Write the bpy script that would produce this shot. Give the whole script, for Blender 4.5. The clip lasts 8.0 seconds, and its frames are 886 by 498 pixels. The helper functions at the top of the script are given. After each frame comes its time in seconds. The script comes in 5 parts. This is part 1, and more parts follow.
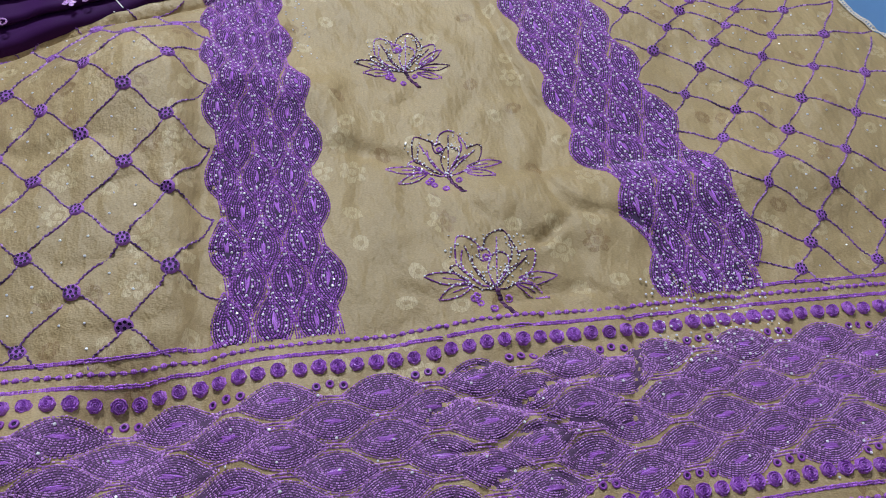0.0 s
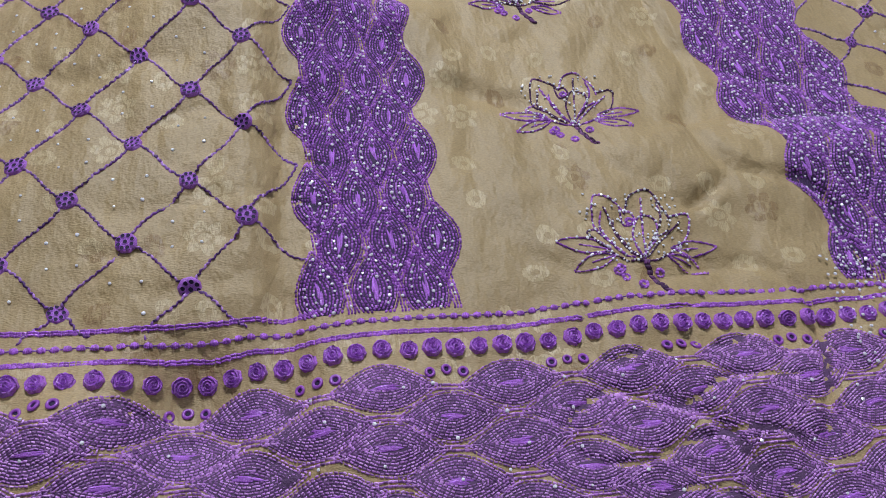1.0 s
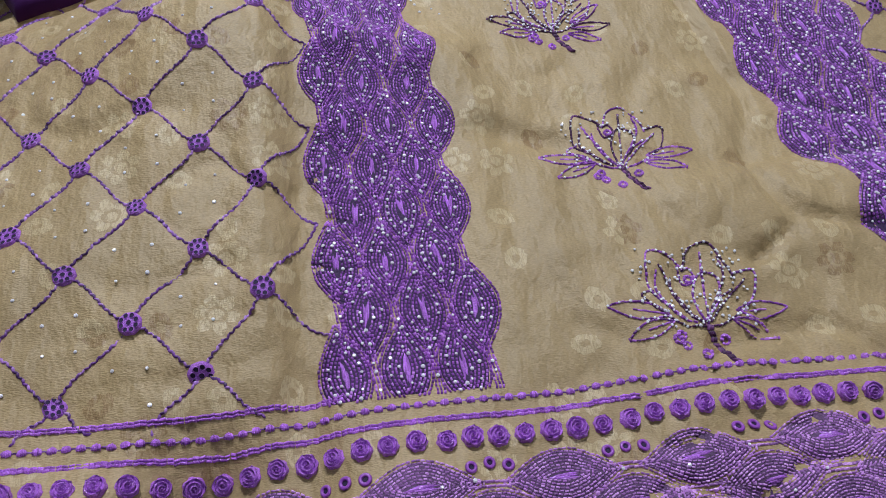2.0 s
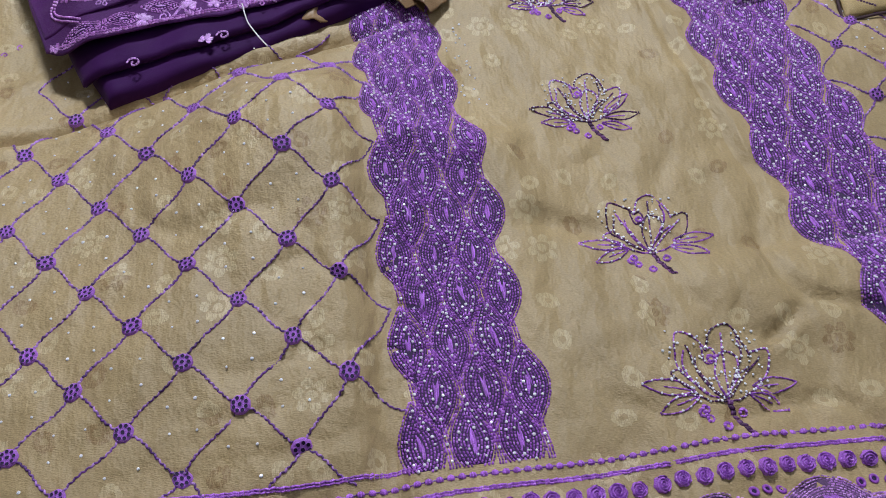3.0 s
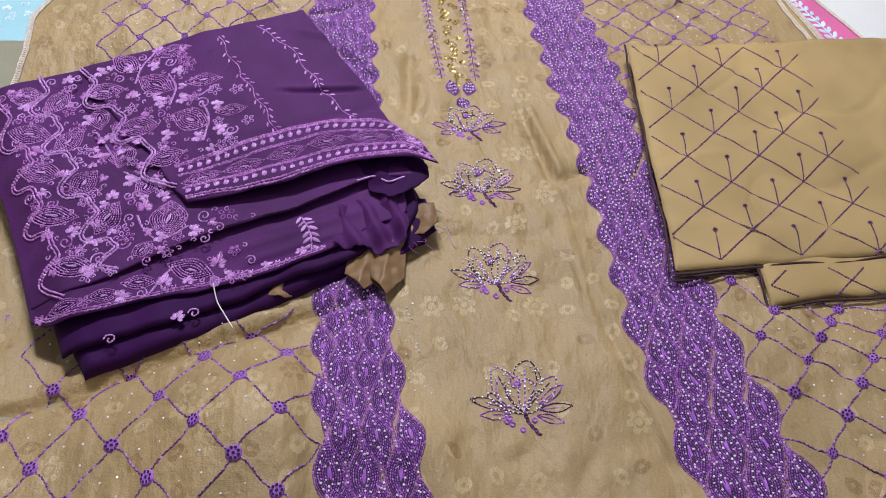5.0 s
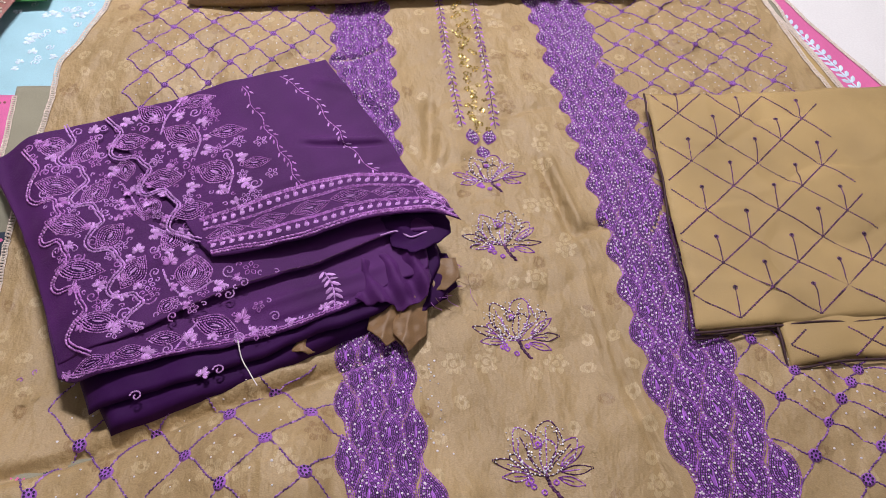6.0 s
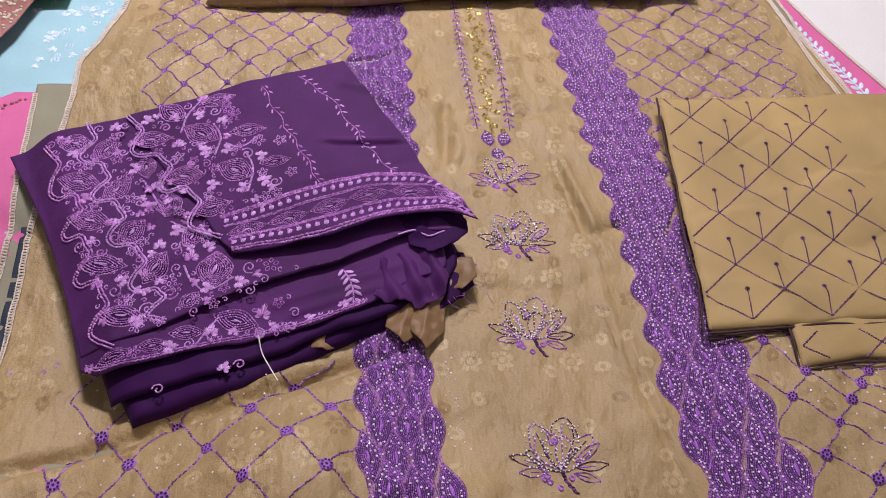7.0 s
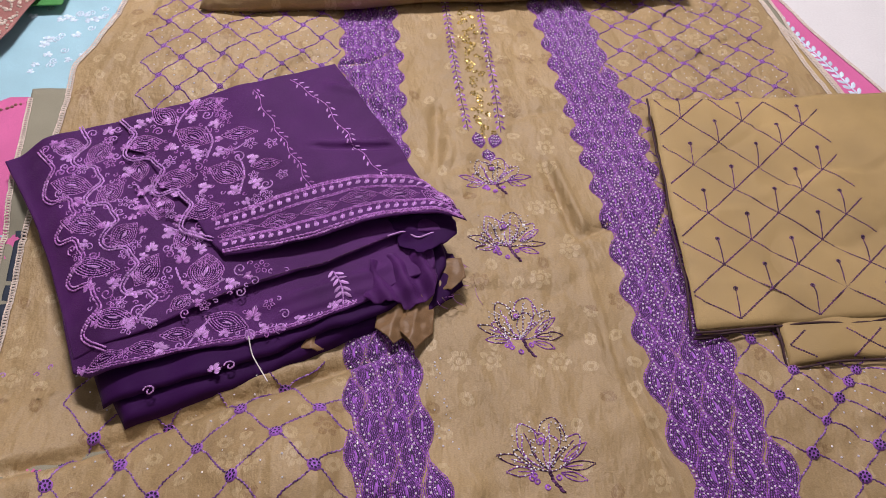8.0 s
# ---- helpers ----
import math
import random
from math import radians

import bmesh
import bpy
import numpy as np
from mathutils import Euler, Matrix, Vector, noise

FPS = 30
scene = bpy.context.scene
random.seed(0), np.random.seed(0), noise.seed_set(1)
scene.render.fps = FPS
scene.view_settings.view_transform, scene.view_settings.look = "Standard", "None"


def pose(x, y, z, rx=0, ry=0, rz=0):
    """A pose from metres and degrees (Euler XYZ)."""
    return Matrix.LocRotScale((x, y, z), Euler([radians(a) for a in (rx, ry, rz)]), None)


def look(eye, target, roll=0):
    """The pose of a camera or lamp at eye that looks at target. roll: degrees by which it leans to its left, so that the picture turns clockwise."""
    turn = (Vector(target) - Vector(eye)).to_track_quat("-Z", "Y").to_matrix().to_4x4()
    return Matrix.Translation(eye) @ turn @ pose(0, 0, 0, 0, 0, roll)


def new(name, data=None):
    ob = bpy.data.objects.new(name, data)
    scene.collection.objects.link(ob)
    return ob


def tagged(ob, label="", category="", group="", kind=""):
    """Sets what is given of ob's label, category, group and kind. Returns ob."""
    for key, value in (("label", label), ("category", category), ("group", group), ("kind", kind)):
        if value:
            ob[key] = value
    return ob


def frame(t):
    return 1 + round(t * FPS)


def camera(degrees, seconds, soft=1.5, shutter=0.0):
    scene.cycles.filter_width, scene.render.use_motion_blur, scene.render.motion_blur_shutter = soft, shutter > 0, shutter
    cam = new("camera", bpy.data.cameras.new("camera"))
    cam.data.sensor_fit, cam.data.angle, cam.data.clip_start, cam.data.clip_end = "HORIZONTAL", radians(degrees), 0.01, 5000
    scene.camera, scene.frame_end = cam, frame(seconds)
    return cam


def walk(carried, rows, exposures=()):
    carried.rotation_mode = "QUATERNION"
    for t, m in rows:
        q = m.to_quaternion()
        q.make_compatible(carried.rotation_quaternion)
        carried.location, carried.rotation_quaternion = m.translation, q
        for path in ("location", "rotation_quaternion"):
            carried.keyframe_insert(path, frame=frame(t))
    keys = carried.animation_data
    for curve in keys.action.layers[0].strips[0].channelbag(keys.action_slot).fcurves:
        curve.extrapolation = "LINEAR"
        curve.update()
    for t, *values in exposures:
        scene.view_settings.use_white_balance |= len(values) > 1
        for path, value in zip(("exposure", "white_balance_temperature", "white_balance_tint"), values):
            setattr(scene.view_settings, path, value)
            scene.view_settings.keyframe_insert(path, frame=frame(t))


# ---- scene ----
cam = camera(60.0, 8.0, soft=0.7)
PATH = [
    (0, (-0.107, -0.505, 0.517), (0.259, 0.544, -1.146), 10.6),
    (0.5, (-0.132, -0.509, 0.446), (0.226, 0.575, -1.196), 11.4),
    (0.7, (-0.161, -0.49, 0.417), (0.201, 0.596, -1.223), 12.2),
    (1, (-0.163, -0.454, 0.397), (0.159, 0.601, -1.272), 10.7),
    (1.2, (-0.158, -0.433, 0.38), (0.129, 0.613, -1.3), 8.8),
    (2.3, (-0.162, -0.388, 0.377), (0.094, 0.664, -1.305), 6.6),
    (2.5, (-0.155, -0.39, 0.404), (0.09, 0.654, -1.284), 5.9),
    (2.7, (-0.161, -0.394, 0.424), (0.086, 0.644, -1.267), 5.8),
    (3, (-0.2, -0.367, 0.472), (0.05, 0.652, -1.231), 6.9),
    (3.2, (-0.212, -0.327, 0.534), (0.028, 0.685, -1.173), 7.3),
    (3.5, (-0.199, -0.3, 0.58), (0.033, 0.754, -1.103), 8.1),
    (4, (-0.184, -0.257, 0.613), (0.046, 0.845, -1.04), 8.6),
    (4.5, (-0.143, -0.238, 0.636), (0.069, 0.889, -1.002), 6.3),
    (4.7, (-0.139, -0.245, 0.627), (0.11, 0.911, -0.986), 7.5),
    (5.8, (-0.165, -0.204, 0.654), (0.072, 0.959, -0.955), 7.3),
    (6, (-0.158, -0.2, 0.663), (0.074, 0.972, -0.942), 7.2),
    (6.5, (-0.162, -0.212, 0.661), (0.069, 0.969, -0.937), 7.5),
    (7, (-0.179, -0.209, 0.668), (0.057, 0.97, -0.931), 7.9),
    (7.5, (-0.169, -0.206, 0.661), (0.058, 0.976, -0.936), 7.6),
    (8, (-0.163, -0.214, 0.674), (0.06, 0.969, -0.924), 7.1),
]
EXPOSURES = [(0.0, 0.22, 5350, 5), (1.0, 0.22, 5400, 9), (3.4, 0.16, 5400, 7), (3.9, 0.12, 5350, 5), (4.2, 0.10, 5650, 11), (4.7, 0.08, 5850, 14), (5.8, 0.06, 6200, 22), (6.6, 0.0, 6320, 25), (8.0, -0.10, 6400, 27)]
walk(cam, [(t, look(eye, target, roll)) for t, eye, target, roll in PATH], EXPOSURES)

# ---- light: faint ambient fill, and added lamps in an assumed, unseen shop room ----
world = bpy.data.worlds.new("room_air")
scene.world = world
world.use_nodes = True
world.node_tree.nodes["Background"].inputs[0].default_value = (0.9, 0.95, 1.0, 1)
world.node_tree.nodes["Background"].inputs[1].default_value = 0.02
# all out of view: the first follows the shadows, the rest are added fill
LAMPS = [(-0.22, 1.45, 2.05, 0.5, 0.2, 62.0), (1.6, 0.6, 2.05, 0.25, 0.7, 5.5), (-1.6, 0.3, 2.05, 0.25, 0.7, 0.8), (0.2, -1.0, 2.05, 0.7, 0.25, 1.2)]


# ---- materials ----
def material(name, colour, rough=0.6, metal=0.0, sheen=0.0, vary=0.0, island=0.0, grain=0.0, scale=900.0, weave=0.0, alpha=1.0, spec=0.5, tint=None):
    """A node material: colour that varies in large soft stains, fine grain, and from piece to piece."""
    m = bpy.data.materials.new(name)
    m.use_nodes = True
    n, l = m.node_tree.nodes, m.node_tree.links
    b = n["Principled BSDF"]
    b.inputs["Roughness"].default_value, b.inputs["Metallic"].default_value = rough, metal
    b.inputs["Sheen Weight"].default_value, b.inputs["Sheen Roughness"].default_value = sheen, 0.4
    b.inputs["Specular IOR Level"].default_value = spec
    b.inputs["Alpha"].default_value = alpha
    geo = n.new("ShaderNodeNewGeometry")
    base = n.new("ShaderNodeRGB")
    base.outputs[0].default_value = (*colour, 1)
    out = base.outputs[0]

    def mix(kind, fac, a, c):
        k = n.new("ShaderNodeMix")
        k.data_type, k.blend_type = "RGBA", kind
        for sock, v in ((k.inputs[0], fac), (k.inputs[6], a), (k.inputs[7], c)):
            if isinstance(v, bpy.types.NodeSocket):
                l.new(v, sock)
            else:
                sock.default_value = v
        return k.outputs[2]

    if vary:
        z = n.new("ShaderNodeTexNoise")
        l.new(geo.outputs["Position"], z.inputs["Vector"])
        z.inputs["Scale"].default_value, z.inputs["Detail"].default_value = 9.0, 4.0
        ramp = n.new("ShaderNodeMapRange")
        l.new(z.outputs["Fac"], ramp.inputs[0])
        ramp.inputs[1].default_value, ramp.inputs[2].default_value, ramp.inputs[3].default_value, ramp.inputs[4].default_value = 0.3, 0.7, 1 - vary, 1 + vary * 0.6
        out = mix("MULTIPLY", 1.0, out, ramp.outputs[0])
    if island:
        ramp = n.new("ShaderNodeValToRGB")
        l.new(geo.outputs["Random Per Island"], ramp.inputs[0])
        dark = tuple(c * (1 - island) for c in colour)
        lite = tint or tuple(min(1, c * (1 + island) + 0.02) for c in colour)
        ramp.color_ramp.elements[0].color, ramp.color_ramp.elements[1].color = (*dark, 1), (*lite, 1)
        e = ramp.color_ramp.elements.new(0.6)
        e.color = (*colour, 1)
        out = mix("MIX", 0.85, out, ramp.outputs[0])
    if grain:
        z = n.new("ShaderNodeTexNoise")
        l.new(geo.outputs["Position"], z.inputs["Vector"])
        z.inputs["Scale"].default_value, z.inputs["Detail"].default_value = scale, 2.0
        bump = n.new("ShaderNodeBump")
        bump.inputs["Strength"].default_value, bump.inputs["Distance"].default_value = grain, 0.0006
        l.new(z.outputs["Fac"], bump.inputs["Height"])
        l.new(bump.outputs[0], b.inputs["Normal"])
        ramp = n.new("ShaderNodeMapRange")
        l.new(z.outputs["Fac"], ramp.inputs[0])
        ramp.inputs[1].default_value, ramp.inputs[2].default_value, ramp.inputs[3].default_value, ramp.inputs[4].default_value = 0.3, 0.7, 1 - 0.25 * grain, 1 + 0.2 * grain
        out = mix("MULTIPLY", 1.0, out, ramp.outputs[0])
    l.new(out, b.inputs["Base Color"])
    return m


def jacquard(name, colour, pale, brown):
    """Silk with a woven scatter of small rings and five-petalled flowers, some pale, some brown, and a fine thread grain."""
    m = bpy.data.materials.new(name)
    m.use_nodes = True
    n, l = m.node_tree.nodes, m.node_tree.links
    b = n["Principled BSDF"]
    b.inputs["Sheen Weight"].default_value, b.inputs["Sheen Roughness"].default_value = 0.08, 0.35
    geo = n.new("ShaderNodeNewGeometry")
    pos = geo.outputs["Position"]

    def math_node(op, a, c=0.0, d=0.0):
        k = n.new("ShaderNodeMath")
        k.operation = op
        for sock, v in zip(k.inputs, (a, c, d)):
            if isinstance(v, bpy.types.NodeSocket):
                l.new(v, sock)
            else:
                sock.default_value = v
        return k.outputs[0]

    def mix(kind, fac, a, c):
        k = n.new("ShaderNodeMix")
        k.data_type, k.blend_type = "RGBA", kind
        for sock, v in ((k.inputs[0], fac), (k.inputs[6], a), (k.inputs[7], c)):
            if isinstance(v, bpy.types.NodeSocket):
                l.new(v, sock)
            else:
                sock.default_value = v
        return k.outputs[2]

    def noise_tex(scale, detail=2.0, stretch=None):
        z = n.new("ShaderNodeTexNoise")
        src = pos
        if stretch:
            k = n.new("ShaderNodeVectorMath")
            k.operation = "MULTIPLY"
            l.new(pos, k.inputs[0])
            k.inputs[1].default_value = stretch
            src = k.outputs[0]
        l.new(src, z.inputs["Vector"])
        z.inputs["Scale"].default_value, z.inputs["Detail"].default_value = scale, detail
        return z.outputs["Fac"]

    # flatten to the plane of the cloth, so that the motifs do not change with its height
    flat = n.new("ShaderNodeVectorMath")
    flat.operation = "MULTIPLY"
    l.new(pos, flat.inputs[0])
    flat.inputs[1].default_value = (1, 1, 0)
    vor = n.new("ShaderNodeTexVoronoi")
    vor.voronoi_dimensions = "2D"
    l.new(flat.outputs[0], vor.inputs["Vector"])
    vor.inputs["Scale"].default_value, vor.inputs["Randomness"].default_value = 30.0, 0.55
    # vector from the cell's centre, in metres
    off = n.new("ShaderNodeVectorMath")
    off.operation = "SUBTRACT"
    l.new(flat.outputs[0], off.inputs[0])
    l.new(vor.outputs["Position"], off.inputs[1])
    cell = n.new("ShaderNodeSeparateColor")
    l.new(vor.outputs["Color"], cell.inputs[0])
    turn = n.new("ShaderNodeVectorRotate")
    turn.rotation_type = "Z_AXIS"
    l.new(off.outputs[0], turn.inputs["Vector"])
    l.new(math_node("MULTIPLY", cell.outputs[0], 6.28), turn.inputs["Angle"])
    xyz = n.new("ShaderNodeSeparateXYZ")
    l.new(turn.outputs[0], xyz.inputs[0])
    ox, oy = xyz.outputs[0], xyz.outputs[1]
    wob = math_node("MULTIPLY", math_node("SUBTRACT", noise_tex(260.0, 3.0), 0.5), 0.0055)
    ring_r = math_node("ADD", math_node("SQRT", math_node("ADD", math_node("POWER", math_node("MULTIPLY", ox, 1.35), 2.0), math_node("POWER", oy, 2.0))), wob)
    ring = math_node("LESS_THAN", math_node("ABSOLUTE", math_node("SUBTRACT", ring_r, 0.0056)), 0.0028)
    ang = math_node("ARCTAN2", oy, ox)
    rad = math_node("ADD", math_node("SQRT", math_node("ADD", math_node("POWER", ox, 2.0), math_node("POWER", oy, 2.0))), wob)
    petal = math_node("ADD", 0.0048, math_node("MULTIPLY", math_node("SQRT", math_node("ABSOLUTE", math_node("COSINE", math_node("MULTIPLY", ang, 3.0)))), 0.0078))
    inside = math_node("LESS_THAN", rad, petal)
    hollow = math_node("GREATER_THAN", math_node("ABSOLUTE", math_node("SUBTRACT", rad, 0.0046)), 0.0010)
    flower = math_node("MULTIPLY", inside, hollow)
    is_flower = math_node("GREATER_THAN", cell.outputs[1], 0.74)
    motif = math_node("ADD", math_node("MULTIPLY", flower, is_flower), math_node("MULTIPLY", ring, math_node("SUBTRACT", 1.0, is_flower)))
    threads = math_node("MULTIPLY_ADD", math_node("GREATER_THAN", noise_tex(520.0, 1.0, (2.6, 0.5, 0.3)), 0.46), 0.55, 0.35)
    present = math_node("GREATER_THAN", math_node("FRACT", math_node("MULTIPLY", cell.outputs[0], 7.3)), 0.30)
    motif = math_node("MULTIPLY", math_node("MULTIPLY", motif, threads), present)
    stains = noise_tex(9.0, 6.0)
    fine = noise_tex(1700.0, 3.0, (0.28, 1.0, 1.0))
    ramp = n.new("ShaderNodeMapRange")
    l.new(stains, ramp.inputs[0])
    for i, v in ((1, 0.3), (2, 0.7), (3, 0.88), (4, 1.10)):
        ramp.inputs[i].default_value = v
    ramp2 = n.new("ShaderNodeMapRange")
    l.new(fine, ramp2.inputs[0])
    for i, v in ((1, 0.3), (2, 0.7), (3, 0.84), (4, 1.14)):
        ramp2.inputs[i].default_value = v
    ground = mix("MULTIPLY", 1.0, mix("MULTIPLY", 1.0, (*colour, 1), ramp.outputs[0]), ramp2.outputs[0])
    # where the weave turns over, some motifs come out brown
    is_brown = math_node("GREATER_THAN", math_node("ADD", cell.outputs[2], math_node("MULTIPLY", math_node("SUBTRACT", noise_tex(5.0, 2.0), 0.5), 1.5)), 0.74)
    tone = mix("MIX", is_brown, (*pale, 1), (*brown, 1))
    l.new(mix("MIX", math_node("MULTIPLY", motif, 0.72), ground, tone), b.inputs["Base Color"])
    l.new(math_node("SUBTRACT", 0.5, math_node("MULTIPLY", motif, 0.15)), b.inputs["Roughness"])
    bump = n.new("ShaderNodeBump")
    bump.inputs["Strength"].default_value, bump.inputs["Distance"].default_value = 0.6, 0.0006
    l.new(math_node("ADD", math_node("MULTIPLY", motif, 0.7), fine), bump.inputs["Height"])
    crinkle = n.new("ShaderNodeBump")
    crinkle.inputs["Strength"].default_value, crinkle.inputs["Distance"].default_value = 0.9, 0.009
    l.new(noise_tex(38.0, 4.0, (1.0, 0.55, 1.0)), crinkle.inputs["Height"])
    l.new(crinkle.outputs[0], bump.inputs["Normal"])
    l.new(bump.outputs[0], b.inputs["Normal"])
    return m


SILK = jacquard("tan_silk", (0.385, 0.275, 0.130), (0.56, 0.44, 0.25), (0.24, 0.14, 0.055))
PLAIN = material("tan_cotton_silk", (0.455, 0.32, 0.128), 0.55, sheen=0.06, vary=0.2, grain=0.9, scale=1400)
THREAD = material("violet_thread", (0.29, 0.075, 0.46), 0.30, island=0.66, tint=(0.64, 0.28, 0.84))
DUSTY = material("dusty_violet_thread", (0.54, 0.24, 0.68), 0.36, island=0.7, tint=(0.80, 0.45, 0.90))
# hem bed, its dark colour standing for shade between the stitches
HEM_BED_SHADE = material("dusty_bed_shade", (0.105, 0.047, 0.13), 0.7, vary=0.2, grain=1.0, scale=1100)
BRIGHT = material("lilac_satin_thread", (0.46, 0.16, 0.70), 0.22, island=0.35, grain=1.0, scale=1500)
# border bed, near black as the shadowed gaps between stitch rows
BED_SHADE = material("violet_bed_shade", (0.040, 0.014, 0.070), 0.75, sheen=0.03, vary=0.2, grain=1.0, scale=1100)
CORD = material("violet_cord", (0.20, 0.065, 0.34), 0.36, island=0.8, tint=(0.56, 0.30, 0.74))
PLUM = material("plum_thread", (0.075, 0.016, 0.085), 0.5, island=0.5, tint=(0.24, 0.08, 0.27))
KNOT = material("lilac_knot_thread", (0.40, 0.14, 0.62), 0.40, vary=0.2, grain=1.0, scale=1400)
# dark colour for the shade in eyelet holes, and for the net's dark beads
HOLE_SHADE_AND_BEAD = material("hole_shade_and_bead", (0.02, 0.008, 0.045), 0.8, vary=0.1)
# silver stones in non-metal white: their sparkle is put into the colour
STONE = material("silver_rhinestone_sparkle", (0.90, 0.87, 0.94), 0.15, island=0.25, spec=1.0, tint=(1, 1, 1))
GOLD = material("gold_rhinestone", (0.80, 0.62, 0.17), 0.25, metal=1.0, island=0.35, tint=(1, 0.9, 0.45))
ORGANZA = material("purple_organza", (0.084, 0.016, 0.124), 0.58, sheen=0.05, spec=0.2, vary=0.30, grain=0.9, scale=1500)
# same organza darkened: shade put into the colour of low folds and beds
ORGANZA_SHADED = material("purple_organza_shaded", (0.036, 0.006, 0.062), 0.65, sheen=0.02, spec=0.1, vary=0.25, grain=0.35, scale=1800)
LILAC = material("lilac_thread", (0.52, 0.19, 0.62), 0.34, island=0.6, tint=(0.66, 0.36, 0.76))
LILAC_PALE = material("pale_lilac_satin", (0.58, 0.30, 0.70), 0.30, island=0.35, grain=0.6, scale=1200)
EDGE_DARK = material("dark_overlock", (0.055, 0.025, 0.03), 0.8, vary=0.2, grain=0.6)
LACE = material("cream_lace", (0.66, 0.58, 0.50), 0.75, island=0.15, vary=0.08, grain=0.6)
SAGE = material("grey_green_cotton", (0.27, 0.265, 0.19), 0.75, sheen=0.2, vary=0.14, grain=0.4)
PINK = material("pink_cotton", (0.68, 0.14, 0.36), 0.7, sheen=0.2, vary=0.10, grain=0.4)
SKY = material("pale_blue_organza", (0.34, 0.62, 0.72), 0.6, sheen=0.3, vary=0.12, grain=0.4)
DENIM = material("mid_blue_cotton", (0.10, 0.20, 0.40), 0.7, vary=0.15, grain=0.5)
NAVY = material("navy_cotton", (0.02, 0.035, 0.06), 0.8, vary=0.2, grain=0.4)
ICE = material("ice_blue_thread", (0.62, 0.78, 0.92), 0.45, sheen=0.3, island=0.2)
ROSE = material("rose_beaded_net", (0.34, 0.14, 0.12), 0.55, sheen=0.2, vary=0.3, grain=0.8)
GREEN = material("green_cotton", (0.05, 0.28, 0.06), 0.6, vary=0.2, grain=0.4)
BROWN = material("brown_raw_silk", (0.25, 0.145, 0.062), 0.45, sheen=0.1, vary=0.25, grain=0.6)
WHITE = material("white_laminate", (0.78, 0.80, 0.80), 0.45, vary=0.03, grain=0.15, scale=300)
PAINT = material("off_white_paint", (0.36, 0.35, 0.33), 0.8, vary=0.04, grain=0.2, scale=200)
TILE = material("grey_floor_tile", (0.30, 0.29, 0.27), 0.35, vary=0.12, grain=0.2, scale=100)
STRING = material("white_cotton_thread", (0.78, 0.74, 0.74), 0.7, vary=0.05)


# ---- mesh helpers ----
class Shape:
    """Gathers vertices and faces, with a material slot for each face, and links them as one mesh."""

    def __init__(self):
        self.v, self.f, self.m, self.s, self.count = [], [], [], [], 0

    def add(self, verts, faces, slot=0, smooth=True):
        verts = np.asarray(verts, float).reshape(-1, 3)
        self.v.append(verts)
        for f in faces:
            f = np.asarray(f, int)
            if len(f):
                self.f.append(f + self.count)
                self.m.append(np.full(len(f), slot))
                self.s.append(np.full(len(f), smooth))
        self.count += len(verts)
        return self

    def link(self, name, mats, parent=None, label="", smooth=True, kind=""):
        me = bpy.data.meshes.new(name)
        v = np.concatenate(self.v)
        loops = np.concatenate([f.ravel() for f in self.f])
        sizes = np.concatenate([np.full(len(f), f.shape[1]) for f in self.f])
        me.vertices.add(len(v))
        me.vertices.foreach_set("co", v.ravel())
        me.loops.add(len(loops))
        me.loops.foreach_set("vertex_index", loops)
        me.polygons.add(len(sizes))
        me.polygons.foreach_set("loop_start", np.concatenate([[0], np.cumsum(sizes)[:-1]]))
        me.polygons.foreach_set("material_index", np.concatenate(self.m))
        me.polygons.foreach_set("use_smooth", np.concatenate(self.s) & smooth)
        for k in mats:
            me.materials.append(k)
        me.update(calc_edges=True)
        me.validate()
        ob = new(name, me)
        ob.parent = parent
        return tagged(ob, label, kind=kind)


def thing(name, label, category, group="", at=(0, 0, 0)):
    ob = new(name)
    ob.location = at
    return tagged(ob, label, category, group)


def grid_faces(nu, nv, wrap=False):
    i, j = np.meshgrid(np.arange(nu - 1), np.arange(nv if wrap else nv - 1), indexing="ij")
    k = (j + 1) % nv
    return np.stack([i * nv + j, (i + 1) * nv + j, (i + 1) * nv + k, i * nv + k], -1).reshape(-1, 4)


def sm(a, b, x):
    t = np.clip((np.asarray(x, float) - a) / (b - a), 0, 1)
    return t * t * (3 - 2 * t)


def crease(x, y, p, q, width, height, skew=0.0):
    """A ridge (or, with a negative height, a furrow) along the line from p to q that fades at its ends."""
    p, q = np.array(p), np.array(q)
    d = q - p
    far = np.hypot(*d)
    d = d / far
    along = (x - p[0]) * d[0] + (y - p[1]) * d[1]
    off = -(x - p[0]) * d[1] + (y - p[1]) * d[0]
    w = width * np.where(off > 0, 1 + skew, 1 - skew)
    return height * np.exp(-((off / w) ** 2)) * sm(-0.2 * far, 0.15 * far, along) * (1 - sm(0.85 * far, 1.2 * far, along))


def bump(x, y, cx, cy, sx, sy, h):
    return h * np.exp(-(((x - cx) / sx) ** 2) - ((y - cy) / sy) ** 2)


def ripple(x, y, scale, seed):
    """Slow irregular waves from a few crossed sines."""
    rng = np.random.default_rng(seed)
    z = 0
    for _ in range(6):
        a, k, ph = rng.uniform(0, 6.28), rng.uniform(0.6, 1.6) * scale, rng.uniform(0, 6.28)
        z = z + np.sin((x * np.cos(a) + y * np.sin(a)) * k + ph)
    return z / 6


